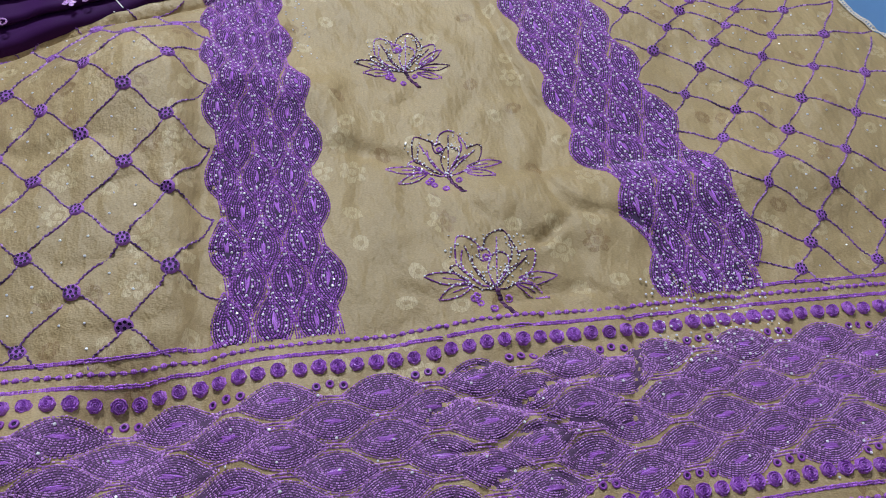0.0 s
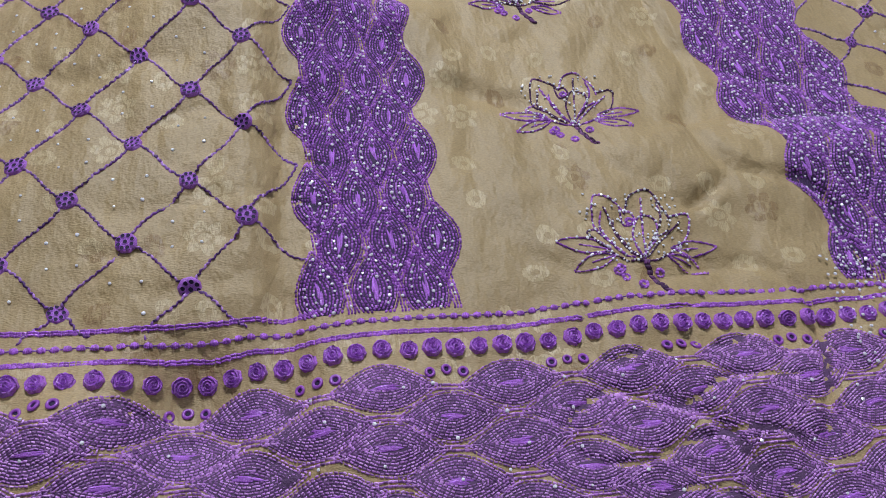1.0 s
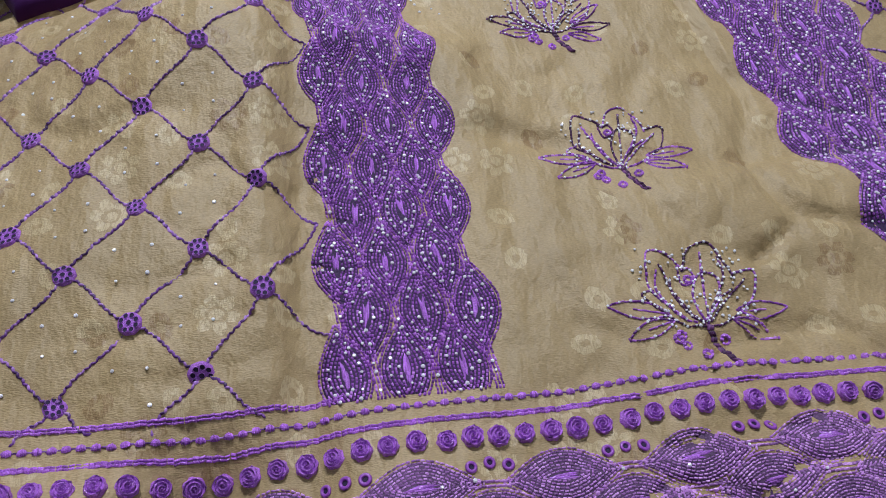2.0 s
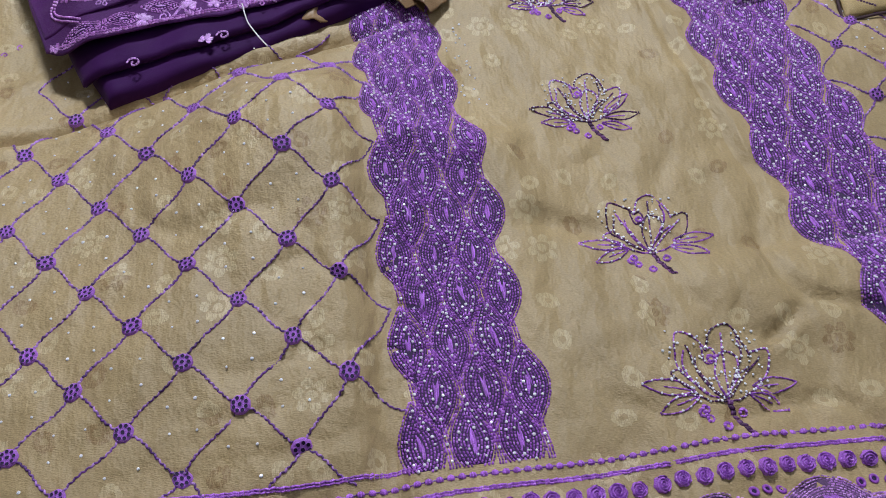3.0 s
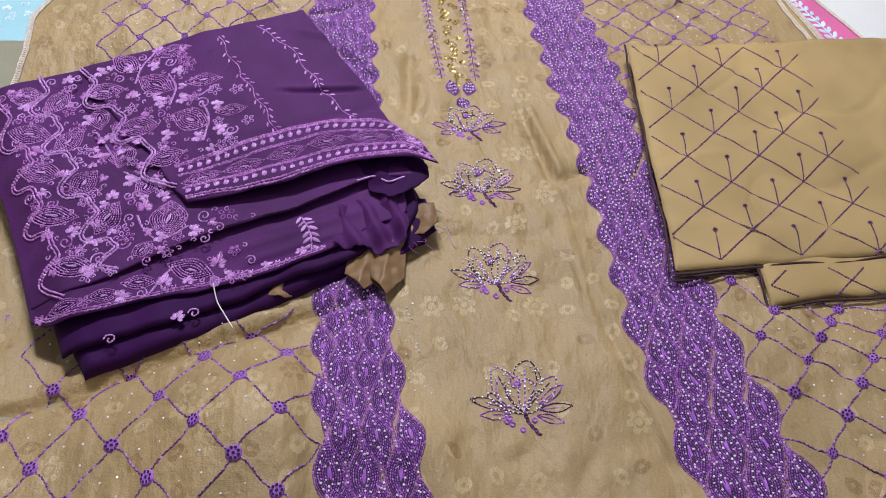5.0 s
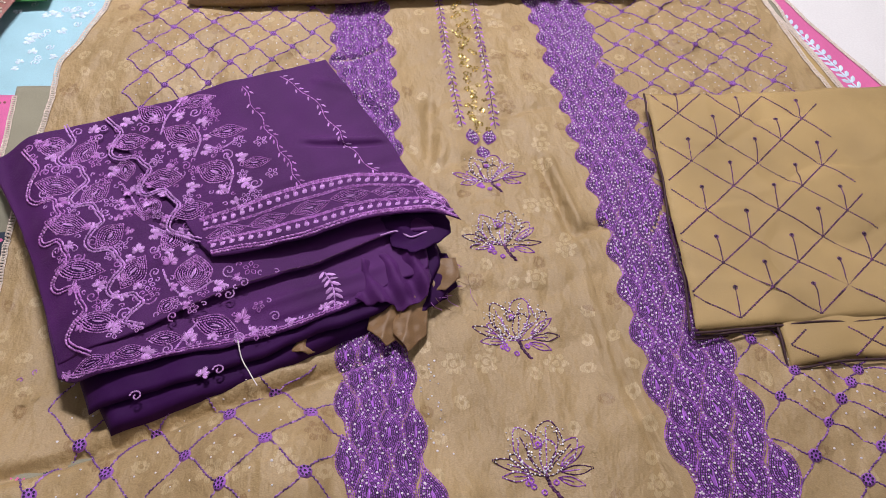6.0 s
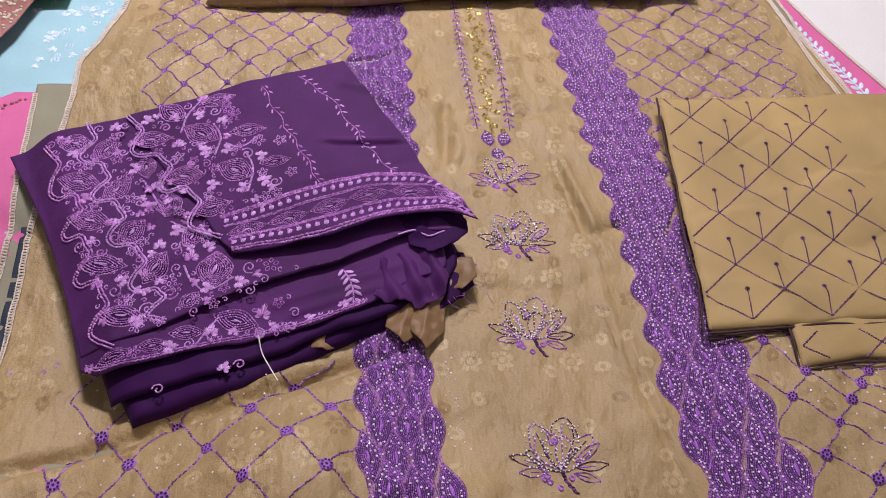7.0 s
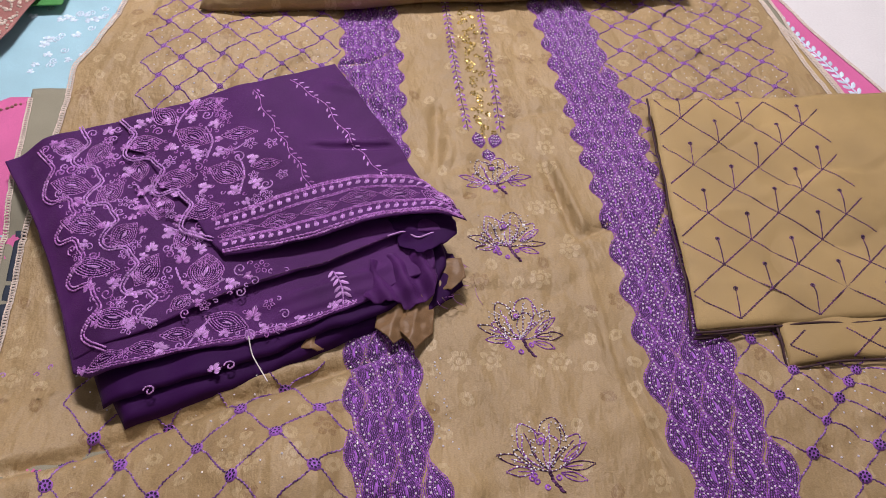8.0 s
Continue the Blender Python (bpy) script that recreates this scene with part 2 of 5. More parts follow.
def shirt_z(x, y):
    """The height of the spread shirt, with its folds."""
    x, y = np.asarray(x, float), np.asarray(y, float)
    z = -0.011 + 0 * x
    z = z + bump(x, y, -0.235, 0.035, 0.085, 0.105, 0.041) * (1 - 0.95 * sm(0.060, 0.135, y - 0.29 * (x + 0.235)))
    z = z + bump(x, y, -0.29, -0.15, 0.10, 0.10, 0.018)
    z = z - 0.055 * (1 - sm(-0.47, -0.25, x)) * np.exp(-(((y - 0.24) / 0.20) ** 2))
    z = z + bump(x, y, -0.36, 0.62, 0.16, 0.14, 0.018)
    z = z + bump(x, y, 0.30, 0.05, 0.16, 0.18, 0.015) + bump(x, y, 0.45, -0.05, 0.10, 0.14, 0.012)
    z = z + crease(x, y, (0.06, -0.128), (0.40, -0.135), 0.034, 0.011, -0.15)
    z = z + bump(x, y, 0.23, 0.32, 0.10, 0.20, 0.013)
    z = z + crease(x, y, (0.10, -0.098), (0.24, -0.100), 0.007, -0.003)
    z = z + bump(x, y, 0.02, -0.17, 0.10, 0.06, 0.008)
    # the panel tucks under beside the left border
    z = z + crease(x, y, (-0.184, -0.20), (-0.180, 0.10), 0.010, -0.005)
    z = z + crease(x, y, (-0.205, -0.23), (-0.20, -0.02), 0.016, 0.006)
    z = z + crease(x, y, (-0.060, -0.06), (-0.095, 0.02), 0.022, 0.007, -0.2)
    z = z + crease(x, y, (-0.170, 0.032), (-0.062, 0.004), 0.024, 0.006)
    # hem: the border rolls in waves
    z = z + crease(x, y, (-0.187, -0.40), (-0.183, -0.22), 0.013, -0.006)
    z = z + bump(x, y, -0.235, -0.285, 0.030, 0.035, -0.016) + bump(x, y, -0.30, -0.30, 0.035, 0.04, 0.014)
    z = z + bump(x, y, -0.14, -0.31, 0.035, 0.07, 0.010) + bump(x, y, 0.12, -0.31, 0.16, 0.05, 0.006)
    z = z + crease(x, y, (-0.195, -0.318), (-0.183, -0.300), 0.009, 0.003)
    # the furrow in front of the folded dupatta
    z = z + crease(x, y, (-0.52, 0.064), (-0.17, 0.156), 0.007, -0.015, 0.4)
    z = z + crease(x, y, (-0.50, 0.052), (-0.20, 0.132), 0.012, 0.007)
    # the shawl's weight presses the cloth down
    z = z - 0.012 * sm(0.100, 0.145, y - 0.29 * (x + 0.235)) * (1 - sm(-0.19, -0.12, x)) * (1 - sm(0.42, 0.55, y)) * sm(-0.50, -0.40, x)
    # pressed creases of the front panel
    z = z + crease(x, y, (0.072, 0.42), (0.088, 0.305), 0.0050, -0.011) + crease(x, y, (0.080, 0.42), (0.097, 0.305), 0.006, 0.008)
    z = z + crease(x, y, (0.090, 0.303), (0.128, 0.318), 0.0045, -0.009)
    z = z + crease(x, y, (0.088, 0.31), (0.092, 0.13), 0.004, 0.004)
    z = z + crease(x, y, (0.100, 0.15), (0.130, -0.03), 0.0035, -0.006) + crease(x, y, (0.106, 0.15), (0.136, -0.03), 0.005, 0.005)
    z = z + crease(x, y, (-0.043, 0.11), (-0.036, 0.0), 0.0022, -0.0030)
    z = z + crease(x, y, (0.088, -0.178), (0.122, -0.156), 0.004, -0.009)
    z = z + crease(x, y, (-0.065, 0.42), (-0.055, 0.53), 0.008, -0.008) + crease(x, y, (0.03, 0.50), (0.10, 0.515), 0.004, -0.005)
    z = z + crease(x, y, (-0.07, -0.055), (0.0, -0.075), 0.010, -0.005)
    z = z + 0.0034 * ripple(x, y, 60, 3) + 0.0018 * ripple(x, y, 150, 5) + 0.004 * ripple(x, y, 16, 8)
    z = z - 0.0050 * np.exp(-((ripple(x, y, 42, 31) / 0.07) ** 2)) * sm(-0.1, 0.5, ripple(x, y, 12, 32)) - 0.0030 * np.exp(-((ripple(x, y, 85, 33) / 0.10) ** 2)) * sm(-0.1, 0.5, ripple(x, y, 14, 34))
    return z


def tabled(f, x0, x1, y0, y1, step=0.002):
    """The same height function read from a fine table, which is quicker."""
    nx, ny = int((x1 - x0) / step) + 1, int((y1 - y0) / step) + 1
    gx, gy = np.meshgrid(x0 + step * np.arange(nx), y0 + step * np.arange(ny), indexing="ij")
    tab = f(gx, gy)

    def read(x, y):
        u = np.clip((np.asarray(x, float) - x0) / step, 0, nx - 1.001)
        v = np.clip((np.asarray(y, float) - y0) / step, 0, ny - 1.001)
        i, j = u.astype(int), v.astype(int)
        u, v = u - i, v - j
        return (tab[i, j] * (1 - u) + tab[i + 1, j] * u) * (1 - v) + (tab[i, j + 1] * (1 - u) + tab[i + 1, j + 1] * u) * v

    return read


def normals(surf, x, y, e=0.002):
    gx, gy = (surf(x + e, y) - surf(x - e, y)) / (2 * e), (surf(x, y + e) - surf(x, y - e)) / (2 * e)
    n = np.stack([-gx, -gy, np.ones_like(gx)], -1)
    return n / np.linalg.norm(n, axis=-1, keepdims=True)


shirt_z = tabled(shirt_z, -0.62, 0.66, -0.52, 0.92)
STITCH_V = np.array([(-.5, 0, 0), (-.22, .5, 0), (.22, .5, 0), (.5, 0, 0), (.22, -.5, 0), (-.22, -.5, 0), (-.2, 0, 1), (.2, 0, 1)], float)
STITCH_F = [np.array([(2, 1, 6, 7), (5, 4, 7, 6)]), np.array([(1, 0, 6), (0, 5, 6), (3, 2, 7), (4, 3, 7)])]
ROPE_V = np.array([(-.5, -.42, 0), (-.5, .42, 0), (.5, .42, 0), (.5, -.42, 0), (-.34, -.16, 1), (-.34, .16, 1), (.34, .16, 1), (.34, -.16, 1)], float)
ROPE_F = [np.array([(4, 7, 6, 5), (0, 3, 7, 4), (2, 1, 5, 6), (1, 0, 4, 5), (3, 2, 6, 7)])]
_a = np.arange(6) * math.pi / 3
STONE_V = np.array([(math.cos(a), math.sin(a), 0) for a in _a] + [(.92 * math.cos(a), .92 * math.sin(a), .35) for a in _a] + [(.5 * math.cos(a + .5), .5 * math.sin(a + .5), .8) for a in _a]) * (.5, .5, 1)
STONE_F = [np.array([(i, (i + 1) % 6, 6 + (i + 1) % 6, 6 + i) for i in range(6)] + [(6 + i, 6 + (i + 1) % 6, 12 + (i + 1) % 6, 12 + i) for i in range(6)]), np.array([(12, 13, 14, 15, 16, 17)])]


CLIP = {"y": -9.0}


def stamp(shape, tv, tf, xy, ang, size, surf, lift=0.0, slot=0, tilt=0.0, seed=1):
    """Sets copies of a small solid on a surface: places, headings, sizes (length, width, height)."""
    xy = np.asarray(xy, float).reshape(-1, 2)
    keep = xy[:, 1] > CLIP["y"]
    size = np.broadcast_to(np.asarray(size, float), (len(xy), 3))[keep]
    xy, ang = xy[keep], np.broadcast_to(np.asarray(ang, float), (len(keep),))[keep]
    if not len(xy):
        return
    n = normals(surf, xy[:, 0], xy[:, 1])
    rng = np.random.default_rng(seed)
    if tilt:
        n = n + rng.normal(0, tilt, n.shape)
        n /= np.linalg.norm(n, axis=1, keepdims=True)
    d = np.stack([np.cos(ang), np.sin(ang), np.zeros(len(xy))], -1)
    d -= n * (d * n).sum(1, keepdims=True)
    d /= np.linalg.norm(d, axis=1, keepdims=True)
    s = np.cross(n, d)
    c = np.stack([xy[:, 0], xy[:, 1], surf(xy[:, 0], xy[:, 1]) + lift], -1)
    v = c[:, None] + d[:, None] * (tv[None, :, :1] * size[:, None, :1]) + s[:, None] * (tv[None, :, 1:2] * size[:, None, 1:2]) + n[:, None] * (tv[None, :, 2:] * size[:, None, 2:])
    step = len(tv) * np.arange(len(xy))[:, None, None]
    shape.add(v, [(f[None] + step).reshape(-1, f.shape[1]) for f in tf], slot, tv is not STONE_V)


def even(path, step, closed=False):
    """Points at even steps along a line, and its heading there."""
    path = np.asarray(path, float)
    if closed:
        path = np.vstack([path, path[:1]])
    seg = np.hypot(*np.diff(path, axis=0).T)
    run = np.concatenate([[0], np.cumsum(seg)])
    k = max(1, int(round(run[-1] / step)))
    t = (np.arange(k) + 0.5) * run[-1] / k
    e = run[-1] / k * 0.45
    at = lambda q: np.stack([np.interp(q, run, path[:, 0]), np.interp(q, run, path[:, 1])], -1)
    d = at(np.minimum(t + e, run[-1])) - at(np.maximum(t - e, 0))
    return at(t), np.arctan2(d[:, 1], d[:, 0]), run[-1] / k


def chain(shape, path, surf, step=0.0026, width=0.0018, height=0.001, closed=False, slot=0, twist=0.0, lift=0.0, jitter=0.06, seed=2, fill=1.06):
    """A line of stitches along a path."""
    p, a, real = even(path, step, closed)
    rng = np.random.default_rng(seed + len(p))
    if twist:
        a = a + twist * np.where(np.arange(len(a)) % 2, 1, -1)
    a = a + rng.normal(0, jitter, len(a))
    p = p + rng.normal(0, 0.00012, p.shape)
    stamp(shape, *((STITCH_V, STITCH_F) if twist > 0.3 else (ROPE_V, ROPE_F)), p, a, np.stack([np.full(len(p), real * fill), width * rng.uniform(.85, 1.15, len(p)), height * rng.uniform(.8, 1.2, len(p))], -1), surf, lift, slot)


def stones(shape, xy, surf, size=0.0021, lift=0.0006, slot=0, seed=1):
    xy = np.asarray(xy, float).reshape(-1, 2)
    rng = np.random.default_rng(seed)
    s = size * 1.12 * rng.uniform(.75, 1.15, len(xy))
    stamp(shape, STONE_V, STONE_F, xy, rng.uniform(0, 6.28, len(xy)), np.stack([s, s, s * 0.42], -1), surf, lift, slot, tilt=0.16, seed=seed)


def curve(pts, n=24):
    """A smooth line through a few points."""
    p = np.asarray(pts, float)
    q = np.vstack([2 * p[0] - p[1], p, 2 * p[-1] - p[-2]])
    out = []
    for i in range(len(p) - 1):
        a, b, c, d = q[i : i + 4]
        t = np.linspace(0, 1, n, endpoint=False)[:, None]
        out.append(0.5 * (2 * b + (c - a) * t + (2 * a - 5 * b + 4 * c - d) * t**2 + (3 * b - a - 3 * c + d) * t**3))
    return np.vstack(out + [p[-1:]])


def almond(k=28, power=1.08):
    """Outline of a pointed oval, one long and one wide, the length along x."""
    t = np.linspace(0, 1, k // 2, endpoint=False)
    half = 0.5 * np.sin(math.pi * t) ** power
    up = np.stack([t - 0.5, half], -1)
    return np.vstack([up, -up])


def placed(p, c, ang, sx=1.0, sy=1.0):
    p = np.asarray(p, float) * (sx, sy)
    co, si = math.cos(ang), math.sin(ang)
    return np.stack([c[0] + p[:, 0] * co - p[:, 1] * si, c[1] + p[:, 0] * si + p[:, 1] * co], -1)


def pad(shape, outline, centre, surf, lift, slot):
    """A thin raised bed of thread, coloured dark for the shade between the stitches."""
    o, c = np.array(outline), np.array(centre)
    o[:, 1], c[1] = np.maximum(o[:, 1], CLIP["y"]), max(c[1], CLIP["y"] + 0.001)
    rings = [c + (o - c) * k for k in (1.0, 0.93, 0.6, 0.3)]
    hs = (-0.0006, lift, lift, lift)
    v = np.concatenate([np.column_stack([r, surf(r[:, 0], r[:, 1]) + h]) for r, h in zip(rings, hs)] + [[[*c, float(surf(c[0], c[1])) + lift]]])
    n = len(o)
    f = grid_faces(4, n, True)
    last = np.array([(3 * n + i, 3 * n + (i + 1) % n, 4 * n) for i in range(n)])
    a, b = o[1] - o[0], c - o[0]
    if a[0] * b[1] - a[1] * b[0] > 0:
        f = f[:, ::-1]
    else:
        last = last[:, ::-1]
    shape.add(v, [f, last], slot)


def medallion(c, ang, length, width, surf, rings=5, step=0.0026, seed=1, stone_rows=True, dense=1.0, thread=0.345):
    """One leaf-shaped oval of chain stitch in rings, with a satin heart and stones. Slots: shaded bed, thread, bright
    heart, stone.
    """
    s = Shape()
    o = almond()
    rng = np.random.default_rng(seed)
    c = np.asarray(c) + rng.normal(0, 0.0006, 2)
    ang = ang + rng.normal(0, 0.05)
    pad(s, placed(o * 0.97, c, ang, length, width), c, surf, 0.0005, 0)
    for r in range(rings):
        k = 1 - r / (rings + 0.6)
        kk = 1 - r * 0.78 / (rings + 0.6)
        chain(s, placed(o, c, ang, length * kk, width * k), surf, step, width * thread / rings, 0.0008, True, 1, seed=seed + r, lift=0.0003, fill=0.85, twist=0.12, jitter=0.06)
    heart = rng.uniform(-0.5, 0.5, (6, 2)) * (length * 0.12, width * 0.10)
    stamp(s, STITCH_V, STITCH_F, placed(heart, c, ang), ang + rng.normal(0, .12, 6), (length * 0.20, width * 0.055, 0.0011), surf, 0.0004, 2)
    if stone_rows:
        p = np.vstack([even(placed(o, c, ang, length * 0.80, width * 0.62), 0.0054)[0], even(placed(o, c, ang, length * 0.42, width * 0.28), 0.0060)[0]])
        p = p[rng.random(len(p)) < dense]
        stones(s, p, surf, 0.0020, 0.0012, 3, seed)
    return s


# ---- the room: an unseen shell, added to bounce light, its paint darkened ----
def box(shape, lo, hi, slot=0):
    (a, b, c), (d, e, f) = lo, hi
    v = [(a, b, c), (d, b, c), (d, e, c), (a, e, c), (a, b, f), (d, b, f), (d, e, f), (a, e, f)]
    shape.add(v, [np.array([(0, 3, 2, 1), (4, 5, 6, 7), (0, 1, 5, 4), (1, 2, 6, 5), (2, 3, 7, 6), (3, 0, 4, 7)])], slot)
    return shape


TABLE_Z = -0.100
R0, R1, FLOOR_Z, CEIL_Z = (-2.6, -2.2), (2.8, 2.9), -0.83, 2.12
tagged(box(Shape(), (R0[0], R0[1], FLOOR_Z - 0.1), (R1[0], R1[1], FLOOR_Z)).link("floor", [TILE], smooth=False), "grey tiled shop floor, unseen", "floor", kind="structure")
tagged(box(Shape(), (R0[0], R0[1], CEIL_Z), (R1[0], R1[1], CEIL_Z + 0.1)).link("ceiling", [PAINT], smooth=False), "off-white painted ceiling, unseen", "ceiling", kind="structure")
for nm, lo, hi in (("wall_south", (R0[0] - .1, R0[1] - .1, FLOOR_Z), (R1[0] + .1, R0[1], CEIL_Z)), ("wall_north", (R0[0] - .1, R1[1], FLOOR_Z), (R1[0] + .1, R1[1] + .1, CEIL_Z)),
                   ("wall_west", (R0[0] - .1, R0[1], FLOOR_Z), (R0[0], R1[1], CEIL_Z)), ("wall_east", (R1[0], R0[1], FLOOR_Z), (R1[0] + .1, R1[1], CEIL_Z))):
    tagged(box(Shape(), lo, hi).link(nm, [PAINT], smooth=False), "plain off-white painted wall, unseen", "wall", kind="structure")
# glowing faces for the added lamps, out of view
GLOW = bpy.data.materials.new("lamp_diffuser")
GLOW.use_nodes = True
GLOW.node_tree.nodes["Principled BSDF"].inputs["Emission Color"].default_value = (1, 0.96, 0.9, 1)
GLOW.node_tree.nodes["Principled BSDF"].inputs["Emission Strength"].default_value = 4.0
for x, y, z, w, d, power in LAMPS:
    lamp = thing("unseen_ceiling_light", "white rectangular ceiling light panel, unseen", "ceiling light", "ceiling lights", (x, y, CEIL_Z))
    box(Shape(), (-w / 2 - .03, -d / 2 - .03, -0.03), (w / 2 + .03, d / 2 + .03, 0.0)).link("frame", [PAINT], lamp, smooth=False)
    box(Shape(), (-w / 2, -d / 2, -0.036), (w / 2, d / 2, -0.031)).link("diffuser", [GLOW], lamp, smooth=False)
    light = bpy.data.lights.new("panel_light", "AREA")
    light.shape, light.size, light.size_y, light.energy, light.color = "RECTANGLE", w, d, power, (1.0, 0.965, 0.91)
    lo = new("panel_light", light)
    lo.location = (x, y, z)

table = thing("table", "white laminate display table under the clothes", "table")
box(Shape(), (-1.0, -0.75, TABLE_Z - 0.03), (1.25, 1.5, TABLE_Z)).link("tabletop", [WHITE], table, smooth=False)
for x, y in ((-0.95, -0.7), (1.17, -0.7), (-0.95, 1.42), (1.17, 1.42)):
    box(Shape(), (x, y, FLOOR_Z), (x + 0.05, y + 0.05, TABLE_Z - 0.03)).link("leg", [PAINT], table, smooth=False)


# ---- sheets of cloth ----
def sheet(name, left, right, y0, y1, surf, mats, parent, nx, ny, thick=0.0012, label="", skirt=0.0):
    """A spread cloth between two side edges x = left(y) and x = right(y), with a real thickness."""
    y = np.linspace(y0, y1, ny)
    u = np.linspace(0, 1, nx)
    yy, uu = np.meshgrid(y, u, indexing="ij")
    xx = left(yy) * (1 - uu) + right(yy) * uu
    zz = surf(xx, yy)
    top = np.stack([xx, yy, zz], -1).reshape(-1, 3)
    f = grid_faces(ny, nx)[:, ::-1]
    s = Shape()
    low = top - (0, 0, thick)
    ring = np.concatenate([np.arange(nx), nx * np.arange(1, ny) + nx - 1, nx * (ny - 1) + np.arange(nx - 2, -1, -1), nx * np.arange(ny - 2, 0, -1)])
    k = len(top)
    nxt = np.roll(ring, -1)
    s.add(np.concatenate([top, low]), [f, f[:, ::-1] + k, np.stack([ring, ring + k, nxt + k, nxt], -1)])
    return s.link(name, mats, parent, label)


def along(pts):
    p = np.array(pts, float)
    p = p[np.argsort(p[:, 0])]
    return lambda y: np.interp(y, p[:, 0], p[:, 1])


def lace_edge(shape, path, surf, width=0.006, lift=0.0012, slot=0):
    """A narrow scalloped lace: two cords and a row of loops between them."""
    p, a, _ = even(path, 0.0035)
    side = np.stack([-np.sin(a), np.cos(a)], -1)
    chain(shape, p + side * width * 0.42, surf, 0.0032, 0.0018, 0.0012, slot=slot, lift=lift)
    chain(shape, p - side * width * 0.42, surf, 0.0032, 0.0018, 0.0012, slot=slot, lift=lift)
    stamp(shape, STITCH_V, STITCH_F, p, a + math.pi / 2 + 0.35, (width * 0.95, 0.0019, 0.0009), surf, lift, slot)
    stamp(shape, STITCH_V, STITCH_F, p, a + math.pi / 2 - 0.35, (width * 0.95, 0.0019, 0.0009), surf, lift, slot)


# ---- the spread shirt ----
shirt = thing("shirt", "tan jacquard silk shirt with violet embroidery, spread flat over other clothes", "shirt", at=(0, 0, 0))
LEFT = along([(-0.50, -0.60), (-0.1, -0.565), (0.20, -0.540), (0.35, -0.541), (0.45, -0.525), (0.535, -0.515), (0.60, -0.517), (0.635, -0.498), (0.68, -0.484), (0.77, -0.467), (0.90, -0.43)])
RIGHT = along([(-0.50, 0.60), (-0.1, 0.575), (0.03, 0.552), (0.10, 0.520), (0.35, 0.510), (0.58, 0.490), (0.77, 0.466), (0.90, 0.44)])
sheet("fabric", LEFT, RIGHT, -0.47, 0.80, shirt_z, [SILK], shirt, 235, 262)
for nm, edge in (("lace_trim", LEFT), ("lace_trim", RIGHT)):
    s = Shape()
    y = np.linspace(-0.1, 0.78, 120)
    lace_edge(s, np.stack([edge(y), y], -1), shirt_z, 0.0065)
    s.link(nm, [LACE], shirt, "cream lace edging")


def scale_at(y):
    """The embroidery shrinks from the hem towards the neck."""
    return np.interp(y, [-0.25, 0.0, 0.25, 0.45], [1.0, 0.92, 0.70, 0.62])


LIN, LOUT = along([(-0.25, -0.066), (-0.1, -0.079), (0.0, -0.078), (0.04, -0.090), (0.15, -0.100), (0.6, -0.092), (0.8, -0.100)]), along([(-0.25, -0.178), (0.0, -0.180), (0.15, -0.180), (0.6, -0.182), (0.8, -0.180)])
RIN, ROUT = along([(-0.25, 0.176), (-0.19, 0.172), (-0.14, 0.164), (-0.10, 0.148), (0.0, 0.132), (0.1, 0.118), (0.3, 0.120), (0.4, 0.114), (0.6, 0.105), (0.8, 0.093)]), along([(-0.25, 0.286), (-0.15, 0.292), (-0.1, 0.272), (0.0, 0.246), (0.1, 0.226), (0.2, 0.215), (0.35, 0.206), (0.5, 0.212), (0.6, 0.196), (0.8, 0.186)])


def border(inner, outer, y0, y1, surf, parent, name, dense, seed):
    """A scalloped border: staggered columns of leaf ovals with stitched lines between them."""
    web, rng = Shape(), np.random.default_rng(seed)
    ovals, y, row = [], y0, 0
    while y < y1:
        s = float(scale_at(y))
        x0, x1 = sorted((float(inner(y)), float(outer(y))))
        pitch = (x1 - x0) / 3.45
        mid = (x0 + x1) / 2
        slope = (float(inner(y + .02)) + float(outer(y + .02)) - float(inner(y - .02)) - float(outer(y - .02))) / 0.08
        ang = math.atan2(1, slope)
        length = 0.065 * s
        for k in (-1, 0, 1):
            ovals.append(((mid + (k + (0.25 if row % 2 else -0.25)) * pitch, y), ang, length, pitch * 0.90))
        # short stems that tie the oval's tip to the next one
        for k in (-1.25, -0.75, -0.25, 0.25, 0.75, 1.25):
            odd = abs((k * 4) % 4 - (1 if row % 2 else 3)) < 0.1
            if odd:
                continue
            c = np.array([mid + k * pitch, y])
            p = np.stack([c[0] + np.linspace(-1, 1, 9) * slope * 0.4 * length + 0.0009 * np.sin(np.linspace(0, 6, 9)), c[1] + np.linspace(-0.4, 0.4, 9) * length], -1)
            for o in (-0.0019, 0.0, 0.0019):
                chain(web, p + (o, 0), surf, 0.0024, 0.0015, 0.0009, slot=0, twist=0.1, fill=0.9)
            q = even(p, 0.0055)[0]
            stones(web, q[rng.random(len(q)) < dense], surf, 0.0019, 0.001, 1, seed + row)
        y += 0.0362 * s
        row += 1
    band = web.link(name, [THREAD, STONE], parent, "violet chain-stitch lines with silver stones")
    for i, (c, a, length, w) in enumerate(ovals):
        medallion(c, a, length, w, surf, rings=6 if length > 0.045 else 5, seed=seed * 1000 + i, dense=dense, step=0.0024).link("medallion", [BED_SHADE, THREAD, BRIGHT, STONE], band)
    return band


CLIP["y"] = -0.2405
border(LIN, LOUT, -0.225, 0.72, shirt_z, shirt, "border", 0.50, 1)
border(RIN, ROUT, -0.225, 0.74, shirt_z, shirt, "border", 0.78, 2)
CLIP["y"] = -9.0

# the hem: lines, beads, rosettes, eyelets, and a field of lying ovals
HEM_X0, HEM_X1 = -0.50, 0.56
